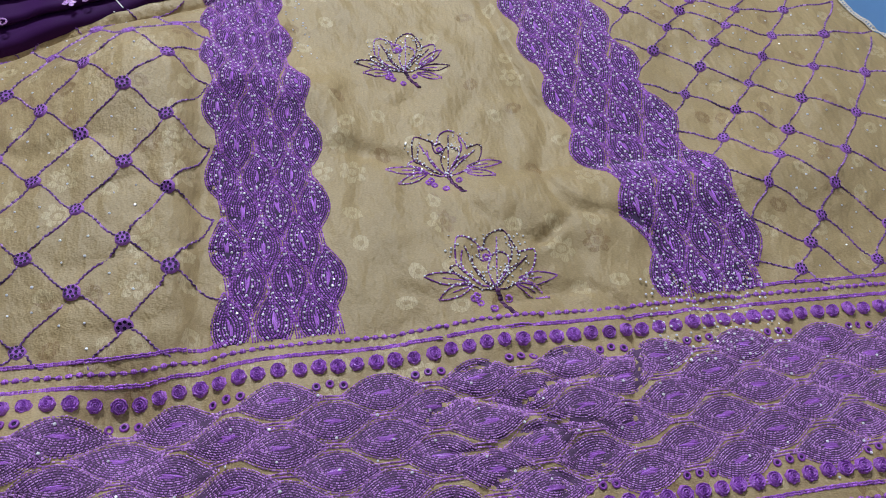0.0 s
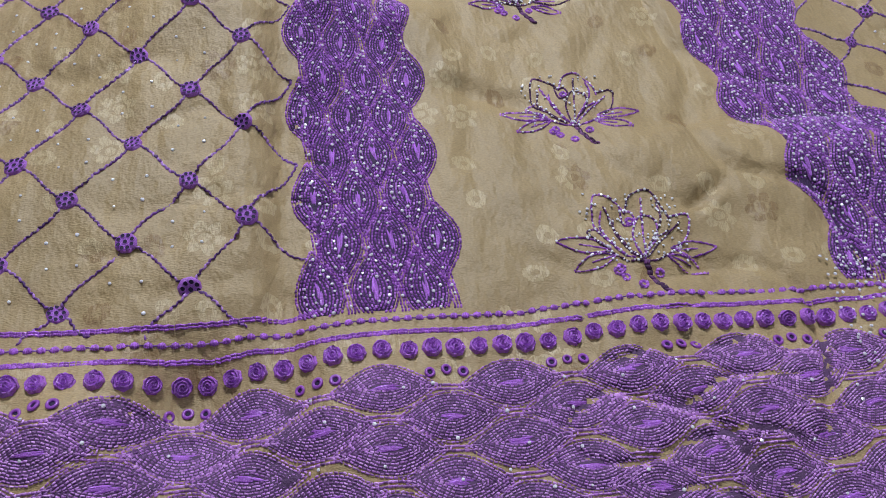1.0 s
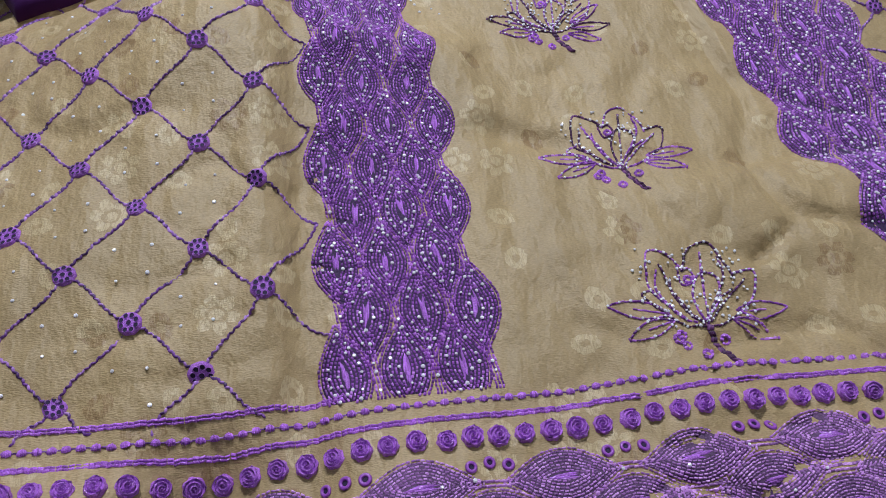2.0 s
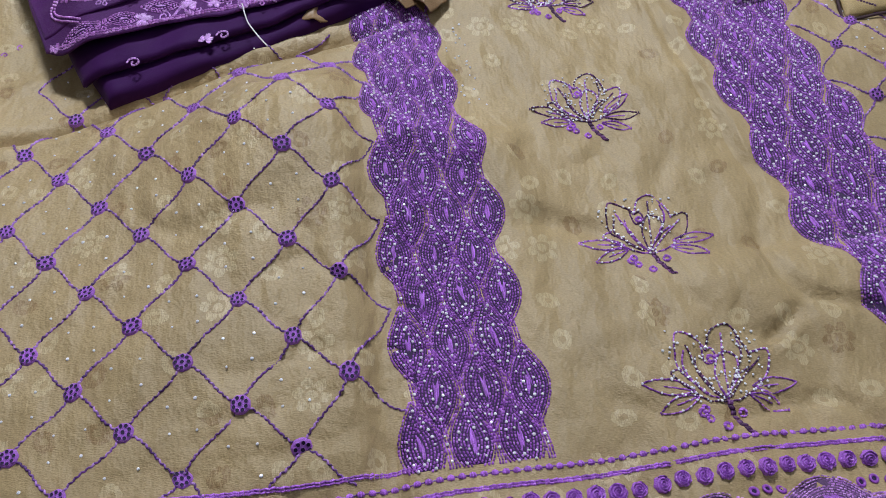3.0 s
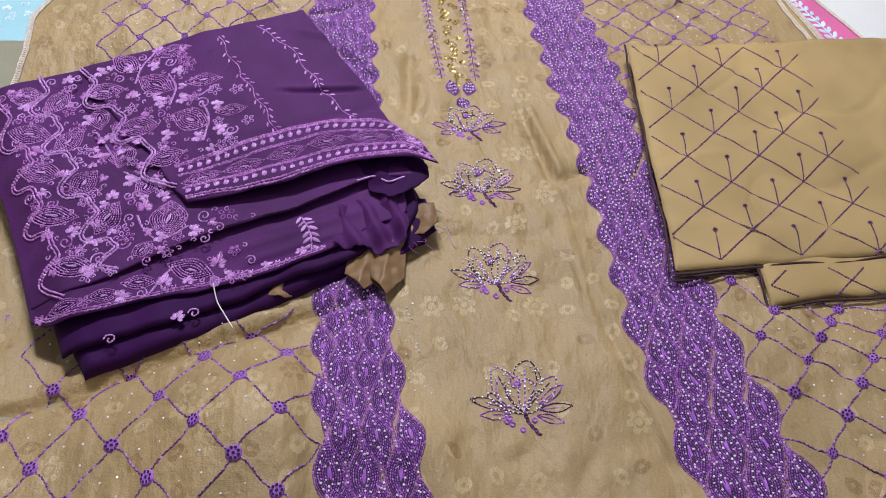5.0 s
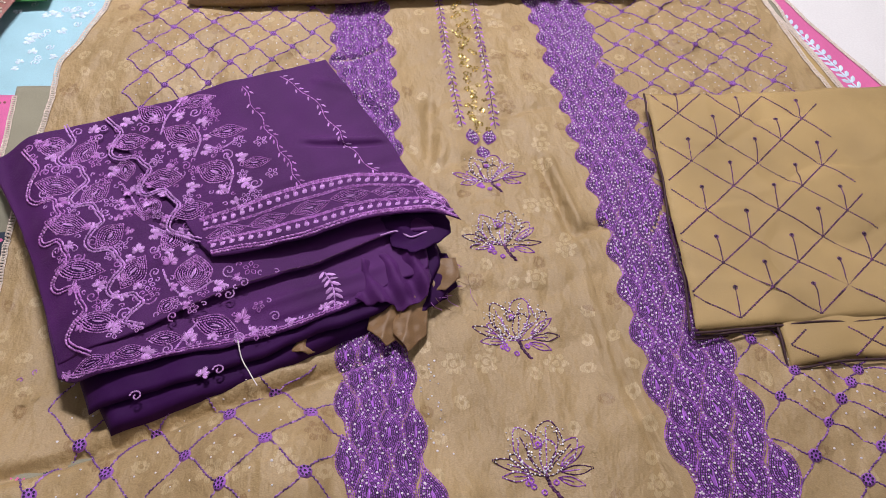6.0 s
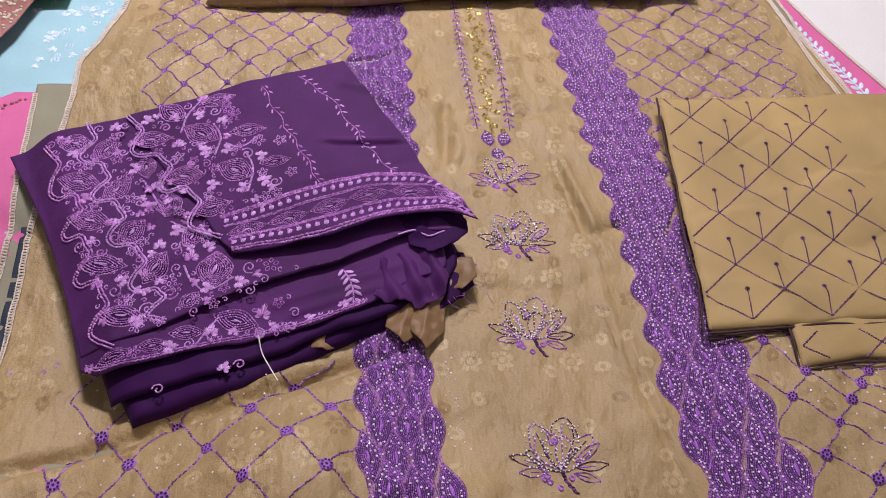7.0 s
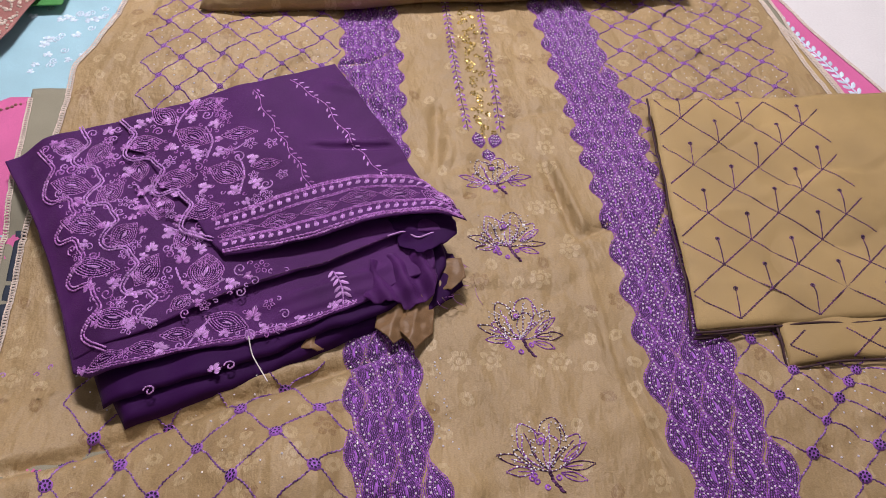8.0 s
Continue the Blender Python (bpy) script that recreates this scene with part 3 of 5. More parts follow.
hx = np.linspace(HEM_X0, HEM_X1, 260)
hem_lines = Shape()


def hem_y(x, y):
    return y + 0.003 * np.sin(np.asarray(x) * 9 + 1) + 0.0012 * np.sin(np.asarray(x) * 31)


for y, x0, x1, w in ((-0.2365, HEM_X0, -0.165, 0.003), (-0.2555, HEM_X0, HEM_X1, 0.003), (-0.4085, HEM_X0, HEM_X1, 0.003), (-0.430, HEM_X0, HEM_X1, 0.003), (-0.238, 0.24, HEM_X1, 0.0024)):
    x = np.linspace(x0, x1, 200)
    for o in (-0.0008, 0.0008):
        chain(hem_lines, np.stack([x, hem_y(x, y) + o], -1), shirt_z, 0.0030, w * 0.62, 0.0012, slot=0, twist=0.18)
hem = hem_lines.link("hem_border", [BRIGHT], shirt, "violet chain-stitched hem lines")
beads = Shape()
for y in (-0.2465, -0.419):
    p, a, _ = even(np.stack([hx, hem_y(hx, y)], -1), 0.0070)
    for k in (-0.0016, -0.0008, 0.0, 0.0008, 0.0016):
        stamp(beads, STITCH_V, STITCH_F, p + np.stack([0 * a + k, 0 * a], -1), a + math.pi / 2 + k * 160, (0.0046 - abs(k) * 0.6, 0.0014, 0.0019), shirt_z, 0.0003, 0, tilt=0.1)
    chain(beads, np.stack([hx, hem_y(hx, y)], -1), shirt_z, 0.0030, 0.0011, 0.0007, slot=1)
beads.link("knot_row", [BRIGHT, CORD], hem, "row of small satin knots", kind="stuff")


def rosette_mesh(r=0.0058):
    """A coiled satin rose: a low dome ridged in a spiral."""
    nr, na = 17, 22
    v = []
    for i in range(nr):
        for j in range(na):
            a = 2 * math.pi * j / na
            k = i / (nr - 1)
            rr = r * (1 - k) * (1 + 0.07 * math.sin(7 * a + 1.7 * i) * (1 - k))
            ridge = 0.5 + 0.5 * math.cos(2 * math.pi * (k * 3.2 + j / na))
            z = -0.0005 if i == 0 else 0.0008 + 0.0014 * math.sin(k * 1.5) + 0.0022 * ridge + 0.0006 * math.sin(11 * a + 2.3 * i) + 0.0004 * math.sin(17 * a - 3.1 * i)
            v.append((rr * math.cos(a), rr * math.sin(a), z))
    s = Shape()
    s.add(v, [grid_faces(nr, na, True)[:, ::-1]])
    ob = s.link("rosette", [BRIGHT], None)
    return ob


def ring_mesh(name, r, t, holes=0):
    """A small worked eyelet: a thread ring round a dark disc for the shaded hole; with holes, a pierced round knot."""
    s = Shape()
    na, nb = 18, 6
    if not holes:
        v = [((r + t * math.cos(b)) * math.cos(a), (r + t * math.cos(b)) * math.sin(a), 0.0006 + 0.9 * t * math.sin(b)) for a in np.arange(na) * 2 * math.pi / na for b in np.arange(nb) * 2 * math.pi / nb]
        f = grid_faces(na, nb, True)
        f = np.vstack([f, np.array([((na - 1) * nb + j, j, (j + 1) % nb, (na - 1) * nb + (j + 1) % nb) for j in range(nb)])])
        s.add(v, [f], 0)
        c = [(r * 0.98 * math.cos(a), r * 0.98 * math.sin(a), 0.0004) for a in np.arange(na) * 2 * math.pi / na] + [(0, 0, 0.0004)]
        s.add(c, [np.array([(i, (i + 1) % na, na) for i in range(na)])], 1)
        return s.link(name, [THREAD, HOLE_SHADE_AND_BEAD], None)
    v, f = [], []
    for k, (rr, z) in enumerate(((1.04, -0.0006), (0.98, 0.0008), (0.80, 0.0015), (0.45, 0.0017))):
        v += [(r * rr * (1 + (0.03 if k < 2 else 0) * math.cos(8 * a)) * math.cos(a), r * rr * (1 + (0.03 if k < 2 else 0) * math.cos(8 * a)) * math.sin(a), z) for a in np.arange(24) * 2 * math.pi / 24]
    v.append((0, 0, 0.0017))
    f = [grid_faces(4, 24, True)[:, ::-1], np.array([(72 + i, 72 + (i + 1) % 24, 96) for i in range(24)])]
    s.add(v, f, 0)
    for i in range(holes + 1):
        a = 2 * math.pi * i / holes
        cx, cy = (0, 0) if i == holes else (0.66 * r * math.cos(a), 0.66 * r * math.sin(a))
        h = 0.20 * r if i == holes else 0.185 * r
        z = 0.00195
        # no real opening: a dark disc on top is the hole's shade
        pts = [(cx + h * math.cos(b) * 1.1, cy + h * math.sin(b), z) for b in np.arange(8) * math.pi / 4] + [(cx, cy, z)]
        s.add(pts, [np.array([(j, (j + 1) % 8, 8) for j in range(8)])], 1)
        # the thread rim of each hole stands a little proud
        rim = [(cx + h * q * math.cos(b) * 1.1, cy + h * q * math.sin(b), z + zz) for q, zz in ((1.0, -0.0004), (1.12, 0.0004), (1.3, -0.0005)) for b in np.arange(8) * math.pi / 4]
        s.add(rim, [grid_faces(3, 8, True)], 0)
    return s.link(name, [KNOT, HOLE_SHADE_AND_BEAD], None)


def set_on(proto, x, y, surf, parent, ang=0.0, size=1.0, stretch=1.0):
    """One more of a small part, lying on a surface."""
    ob = bpy.data.objects.new(proto.name.split(".")[0], proto.data)
    scene.collection.objects.link(ob)
    n = Vector(normals(surf, np.array([x]), np.array([y]))[0])
    ob.matrix_world = Matrix.Translation((x, y, float(surf(np.array([x]), np.array([y]))[0]))) @ n.to_track_quat("Z", "Y").to_matrix().to_4x4() @ Matrix.Rotation(ang, 4, "Z") @ Matrix.Diagonal((size, size * stretch, size, 1))
    ob.parent = parent
    return ob


rng = np.random.default_rng(11)
rose, eyelet, knot = rosette_mesh(), ring_mesh("eyelet", 0.0023, 0.0010), ring_mesh("pierced_knot", 0.0066, 0, 8)
for y, x0, x1 in ((-0.2675, -0.42, 0.50), (-0.3965, -0.30, 0.46)):
    n = int((x1 - x0) / 0.0140)
    for i in range(n):
        x = x0 + (i + 0.5) * (x1 - x0) / n + rng.normal(0, 0.0005)
        set_on(rose, x, float(hem_y(x, y)) + rng.normal(0, 0.0004), shirt_z, hem, rng.uniform(0, 6.28), rng.uniform(0.92, 1.06))
for y in (-0.2815, -0.3835):
    for i in range(12):
        x = -0.385 + 0.0725 * i + (0.0 if y > -0.3 else 0.036)
        for k in (-1, 0, 1):
            set_on(eyelet, x + k * 0.0098, float(hem_y(x, y)) + rng.normal(0, 0.0005) - (0.001 if k else 0), shirt_z, hem, 0, rng.uniform(0.92, 1.1))
for row in range(6):
    for i in range(-6, 8):
        c = (0.0725 * i + (0.0363 if row % 2 else 0.0) + 0.014, float(hem_y(0.0725 * i, -0.2915 - 0.0176 * row)))
        if not -0.43 < c[0] < 0.47:
            continue
        medallion(c, rng.normal(0, 0.04), 0.0640, 0.0290, shirt_z, rings=8, step=0.0025, seed=5000 + row * 50 + i, stone_rows=False).link("medallion", [HEM_BED_SHADE, DUSTY, BRIGHT, STONE], hem)
hem_web, hem_stone = Shape(), []
for row in range(7):
    y = -0.2915 - 0.0176 * row
    for i in range(-6, 8):
        x = 0.0725 * i + (0.0363 if row % 2 else 0.0) + 0.014 + 0.03625
        if -0.42 < x < 0.46:
            for o in (-0.0012, 0.0012):
                q = np.linspace(-0.0135, 0.0135, 12)
                chain(hem_web, np.stack([x + q, hem_y(x, y) + o + 0 * q], -1), shirt_z, 0.0025, 0.0016, 0.0011)
            hem_stone += [(x - 0.006 + rng.normal(0, 0.003), y + rng.normal(0, 0.003)), (x + 0.034 + rng.normal(0, 0.006), y + rng.normal(0, 0.006))]
hem_stone = [p for p in hem_stone if rng.random() < 0.75]
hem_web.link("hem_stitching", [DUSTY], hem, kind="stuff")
s = Shape()
stones(s, hem_stone, shirt_z, 0.0021, 0.0014)
drift = np.stack(np.meshgrid(np.arange(0.165, 0.275, 0.0062), np.arange(-0.30, -0.225, 0.0062)), -1).reshape(-1, 2)
drift = drift + rng.normal(0, 0.0010, drift.shape)
stones(s, drift[rng.random(len(drift)) < 0.75], shirt_z, 0.0021, 0.0022)
s.link("rhinestones", [STONE], hem, "scattered silver rhinestones", kind="stuff")


# ---- the lattices of cord and pierced knots on both sides ----
def lattice(name, node, ii, jj, keep, surf, parent, knot_size, seed, bow=0.0016, pearl=4, mat=None):
    """A diamond net: cords between nodes node(i, j), a pierced knot at each node, stones in the cells."""
    net, dots, r = Shape(), [], np.random.default_rng(seed)
    ok = {}
    for i in ii:
        for j in jj:
            p = np.array(node(i, j))
            if keep(*p):
                ok[i, j] = p
    for (i, j), p in ok.items():
        for q in ((i + 1, j), (i, j + 1), (i - 1, j), (i, j - 1)):
            if q in ok and (q[0] < i or q[1] < j):
                continue
            a, b = p, np.array(node(*q))
            if q not in ok:
                # a cord that runs on until it meets the border or the hem
                run = [f for f in np.linspace(0.05, 1, 20) if keep(*(a + (b - a) * f))]
                if not run:
                    continue
                b = a + (b - a) * min(1.0, max(run) + 0.40)
            t = np.linspace(0, 1, 14)[:, None]
            side = np.array([-(b - a)[1], (b - a)[0]]) / np.hypot(*(b - a))
            path = a + (b - a) * t + side * (bow * np.sin(t * 2 * math.pi) + r.normal(0, 0.0006) * np.sin(t * math.pi))
            chain(net, path, surf, 0.0021, 0.0015, 0.0015, twist=0.50, seed=seed, fill=1.75, jitter=0.08)
        c = (np.array(node(i, j)) + np.array(node(i + 1, j + 1))) / 2
        u, v = (np.array(node(i + 1, j)) - p) * 0.26, (np.array(node(i, j + 1)) - p) * 0.26
        for e, d in ((1, 0), (-1, 0), (0, 1), (0, -1))[:pearl]:
            z = c + u * e + v * d + r.normal(0, 0.0012, 2)
            if keep(*z):
                dots.append(z)
    net_ob = net.link(name, [mat or CORD], parent, "net of twisted violet cord", kind="stuff")
    for p in ok.values():
        set_on(knot, float(p[0]), float(p[1]), surf, net_ob, r.uniform(0, 6.28), knot_size * r.uniform(0.9, 1.08), r.uniform(0.88, 1.0))
    s = Shape()
    if dots:
        stones(s, dots, surf, 0.0021, 0.0001, seed=seed)
        s.link("rhinestones", [STONE], net_ob, kind="stuff")
    return net_ob


def quad(cx, cy):
    return lambda i, j: (sum(c * i**a * j**b for c, a, b in cx), sum(c * i**a * j**b for c, a, b in cy))


LLX = [(-0.20454, 0, 0), (-0.03564, 0, 1), (0.00032, 0, 2), (-0.00003, 0, 3), (-0.03337, 1, 0), (-0.00149, 1, 1), (0.00032, 1, 2), (-0.00121, 2, 0), (0.00042, 2, 1), (0.00001, 3, 0)]
LLY = [(0.03916, 0, 0), (-0.03532, 0, 1), (-0.00260, 0, 2), (0.00030, 0, 3), (0.03107, 1, 0), (0.00143, 1, 1), (-0.00031, 1, 2), (0.00228, 2, 0), (-0.00055, 2, 1), (-0.00005, 3, 0)]
LRX = [(0.24983, 0, 0), (0.03764, 0, 1), (0.00014, 0, 2), (0.00032, 0, 3), (0.02649, 1, 0), (-0.00533, 1, 1), (0.00186, 1, 2), (-0.00428, 2, 0), (0.00179, 2, 1), (0.00027, 3, 0)]
LRY = [(0.09073, 0, 0), (-0.02973, 0, 1), (-0.00032, 0, 2), (0.00040, 0, 3), (0.03124, 1, 0), (-0.00818, 1, 1), (0.00287, 1, 2), (-0.00663, 2, 0), (0.00272, 2, 1), (0.00042, 3, 0)]
LOW_LEFT = quad(LLX, LLY)
LOW_RIGHT = quad(LRX, LRY)
lattice("net", LOW_LEFT, range(-4, 7), range(-1, 7), lambda x, y: -0.455 < x < float(LOUT(y)) - 0.004 and -0.232 < y < 0.26, shirt_z, shirt, 1.0, 21)
lattice("net", LOW_RIGHT, range(-6, 4), range(-1, 7), lambda x, y: float(ROUT(y)) + 0.004 < x < 0.505 and -0.232 < y < 0.30, shirt_z, shirt, 0.92, 22)
lattice("net", lambda i, j: (-0.331 - 0.0255 * i + 0.0255 * j, 0.609 + 0.0235 * i + 0.031 * j), range(-9, 9), range(-8, 9), lambda x, y: -0.425 < x < float(LOUT(y)) - 0.003 and 0.30 < y < 0.78, shirt_z, shirt, 0.66, 23)
lattice("net", lambda i, j: (0.333 + 0.0295 * i + 0.0292 * j, 0.638 - 0.0262 * i + 0.0275 * j), range(-9, 10), range(-9, 9), lambda x, y: float(ROUT(y)) + 0.003 < x < 0.445 and 0.33 < y < 0.80, shirt_z, shirt, 0.66, 24)


# ---- the flowers down the front ----
def petal(a, b, w, bend=0.0):
    """A pointed petal outline from a to b."""
    a, b = np.array(a, float), np.array(b, float)
    d = b - a
    s = np.array([-d[1], d[0]])
    t = np.linspace(0, 1, 14)[:, None]
    up = a + d * t + s * (w * np.sin(math.pi * t) ** 0.85 + bend * np.sin(math.pi * t))
    lo = a + d * t + s * (-w * np.sin(math.pi * t) ** 0.85 + bend * np.sin(math.pi * t))
    return np.vstack([up, lo[::-1]])


def flower(c, size, ang, wide, parent, seed, rich):
    """An open bloom in chain stitch with side leaves, berries, a stem and sprinkled stones."""
    s, r = Shape(), np.random.default_rng(seed)
    put = lambda p: placed(p, c, ang, size, size * (0.92 if wide else 0.96))
    lines = [curve([(-.08, -.10), (-.27, .10), (-.25, .40), (-.12, .36), (-.04, .26)]), curve([(-.05, .26), (.02, .42), (.16, .46), (.24, .30), (.26, .20)]), curve([(.25, .22), (.40, .24), (.36, .06), (.22, -.08)]),
             curve([(-.14, .22), (-.13, .05), (0, -.12), (.10, .02), (.24, .12)]), curve([(0, -.12), (-.02, .08), (.06, .24), (.16, .20), (.14, .05), (0, -.12)]), curve([(-.26, .12), (-.34, .08), (-.22, -.06), (-.06, -.14), (.10, -.14), (.24, -.06)]),
             curve([(-.08, .30), (-.06, .16), (.02, .20), (.0, .28), (-.05, .27)]), curve([(.0, -.14), (-.10, .02), (-.20, .30)]), curve([(.02, -.14), (.05, .06), (.10, .40)]), curve([(.04, -.12), (.16, .02), (.33, .18)]),
             curve([(-.04, -.12), (-.16, -.04), (-.24, .10), (-.22, .26)]), curve([(.10, .02), (.20, .20), (.20, .36)])]
    leaves = [petal((-.20, -.06), (-.56, .02), .16), petal((-.18, -.10), (-.46, -.20), .17), petal((.22, -.04), (.56, -.02), .17), petal((.18, -.10), (.46, -.22), .16)]
    if not wide:
        leaves = [petal((-.16, -.08), (-.52, .06), .15), petal((-.14, -.14), (-.44, -.14), .17), petal((.18, -.06), (.46, .14), .14), petal((.18, -.12), (.52, -.10), .15), petal((.14, -.18), (.40, -.28), .16)]
    for k, p in enumerate(lines):
        chain(s, put(p), shirt_z, 0.0025, 0.0015, 0.0012, seed=seed + k, slot=0 if (k + seed) % 2 else 1)
    for k, p in enumerate(leaves):
        chain(s, put(p), shirt_z, 0.0025, 0.0014, 0.0011, seed=seed + k, slot=(0 if wide else 1) if k % 3 == 0 else 0)
        mid = (p[0] + p[13]) / 2
        chain(s, put(np.vstack([p[0], p[0] * .4 + p[13] * .6])), shirt_z, 0.0028, 0.0013, 0.0008, slot=0)
    stem = curve([(.02, -.14), (.05, -.26), (.14, -.40)])
    for o in (-.012, .0, .012):
        chain(s, put(stem + (o, 0)), shirt_z, 0.0032, 0.0019, 0.0013, slot=1, twist=0.3)
    for bx, by in ((-.18, -.22), (-.13, -.26), (-.15, -.19), (-.03, -.33), (.11, -.23), (-.02, .20)):
        q = placed(np.stack([np.cos(np.arange(9) * .7), np.sin(np.arange(9) * .7)], -1) * 0.026, (bx, by), 0)
        chain(s, put(q), shirt_z, 0.0022, 0.0022, 0.0016, closed=True, slot=2)
    pts = np.vstack([even(put(p), 0.0044)[0] for p in lines] + [even(put(p), 0.0068)[0] for p in leaves[:2]])
    pts = pts[r.random(len(pts)) < rich]
    extra = put(np.stack([r.uniform(-.36, .36, 100), r.uniform(-.14, .44, 100)], -1))
    extra = extra[r.random(100) < rich * 0.9]
    stones(s, np.vstack([pts, extra]), shirt_z, 0.0018, 0.0008, 3, seed)
    return s.link("flower_motif", [THREAD, PLUM, BRIGHT, STONE], parent, "chain-stitched open flower with silver stones")


flower((0.043, -0.205), 0.098, -0.05, True, shirt, 31, 0.85)
flower((0.026, -0.085), 0.092, -0.02, True, shirt, 32, 0.5)
flower((0.008, 0.046), 0.088, 0.0, False, shirt, 33, 0.75)
flower((0.004, 0.186), 0.086, 0.0, False, shirt, 34, 0.95)
flower((0.006, 0.304), 0.084, 0.0, False, shirt, 35, 1.0)
flower((0.005, 0.400), 0.078, 0.0, True, shirt, 36, 0.6)

# the neck placket: two sprays of leaf-shaped stones, three drops, a gold flower trail
s, r = Shape(), np.random.default_rng(41)
for side, top, low in ((-1, (-0.025, 0.76), (-0.019, 0.478)), (1, (0.025, 0.76), (0.0235, 0.478))):
    p = curve([top, (top[0] * .98 + .0, 0.62), low])
    q, a, _ = even(p, 0.0052)
    chain(s, p, shirt_z, 0.0026, 0.0016, 0.001, slot=0)
    for k in (-1, 1):
        off = np.stack([np.full(len(q), 0.0036 * k), np.zeros(len(q))], -1)
        stamp(s, STITCH_V, STITCH_F, (q + off)[::2], a[::2] + k * 0.65 + math.pi, (0.0080, 0.0028, 0.0014), shirt_z, 0.0005, 1, tilt=0.15)
    pick = r.random(len(q)) < 0.5
    stones(s, q[pick] + r.normal(0, 0.002, (pick.sum(), 2)), shirt_z, 0.0026, 0.001, 2, 4)
s.link("placket_vine", [PLUM, THREAD, STONE], shirt, "violet leaf sprays with stones beside the neck opening")
for c, a, l, w in (((-0.0085, 0.462), 1.75, 0.026, 0.016), ((0.0145, 0.463), 1.39, 0.026, 0.016), ((0.0035, 0.438), 1.57, 0.020, 0.016)):
    medallion(c, a, l, w, shirt_z, rings=3, step=0.0025, seed=int(abs(c[0]) * 1e4), dense=1.0).link("drop_motif", [BED_SHADE, THREAD, BRIGHT, STONE], shirt)
s = Shape()
for i in range(58):
    c = np.array([0.001 + r.normal(0, 0.0065), 0.472 + i * 0.0045])
    pts = c + np.stack([np.cos(np.arange(5) * 1.257 + i), np.sin(np.arange(5) * 1.257 + i)], -1) * 0.0030
    stones(s, pts, shirt_z, 0.0027, 0.0003, 0, i)
s.link("gold_trail", [GOLD], shirt, "trail of small gold stone flowers", kind="stuff")
pts = np.array([(-0.085 + r.normal(0, .006), y) for y in np.arange(0.06, 0.16, 0.004)])
s = Shape()
stones(s, pts, shirt_z, 0.002, 0.0002)
s.link("rhinestones", [STONE], shirt, "stray silver stones", kind="stuff")
for o in (rose, eyelet, knot):
    bpy.data.objects.remove(o)


# ---- folded cloth in slabs with rounded edges ----
def slab(name, quad4, top, thick, mats, parent, label="", nu=40, nv=40, seed=1, wave=0.003, edge=0.007, slot=0, rough=0.0):
    """One folded thickness of cloth: corners front-left, front-right, back-right, back-left; its top follows top(x, y)."""
    a, b, c, d = (np.array(q, float) for q in quad4)
    e = np.concatenate([[0, 0.02, 0.05, 0.09], np.linspace(0.14, 0.86, nu - 8), [0.91, 0.95, 0.98, 1]])
    g = np.concatenate([[0, 0.02, 0.05, 0.09], np.linspace(0.14, 0.86, nv - 8), [0.91, 0.95, 0.98, 1]])
    u, v = np.meshgrid(e, g, indexing="ij")
    p = (a * ((1 - u) * (1 - v))[..., None] + b * (u * (1 - v))[..., None] + c * (u * v)[..., None] + d * ((1 - u) * v)[..., None])
    r = np.random.default_rng(seed)
    k = r.uniform(0, 6.28, 4)
    out = np.array((a + b + c + d) / 4)
    far = wave * (np.sin(9 * u + k[0]) * (0.5 - v) + np.sin(8 * v + k[1]) * (0.5 - u) + 0.5 * np.sin(23 * u + k[2]) * (0.5 - v))
    way = p - out
    p = p + way / (np.linalg.norm(way, axis=-1, keepdims=True) + 1e-6) * far[..., None]
    du = np.minimum(u * np.linalg.norm(b - a), (1 - u) * np.linalg.norm(b - a))
    dv = np.minimum(v * np.linalg.norm(d - a), (1 - v) * np.linalg.norm(d - a))
    near = np.clip(np.minimum(du, dv) / edge, 0, 1)
    full = np.sqrt(1 - (1 - near) ** 2)
    zt = top(p[..., 0], p[..., 1]) + rough * ripple(p[..., 0], p[..., 1], 90, seed)
    mid = zt - thick / 2
    hi = np.concatenate([p, (mid + thick / 2 * full)[..., None]], -1).reshape(-1, 3)
    lo = np.concatenate([p, (mid - thick / 2 * full - 0.0003)[..., None]], -1).reshape(-1, 3)
    f = grid_faces(nu, nv)
    s = Shape()
    ring = np.concatenate([np.arange(nv), nv * np.arange(1, nu) + nv - 1, nv * (nu - 1) + np.arange(nv - 2, -1, -1), nv * np.arange(nu - 2, 0, -1)])
    n = len(hi)
    nxt = np.roll(ring, -1)
    s.add(np.concatenate([hi, lo]), [f, f[:, ::-1] + n, np.stack([ring, nxt, nxt + n, ring + n], -1)])
    return s.link(name, mats, parent, label)


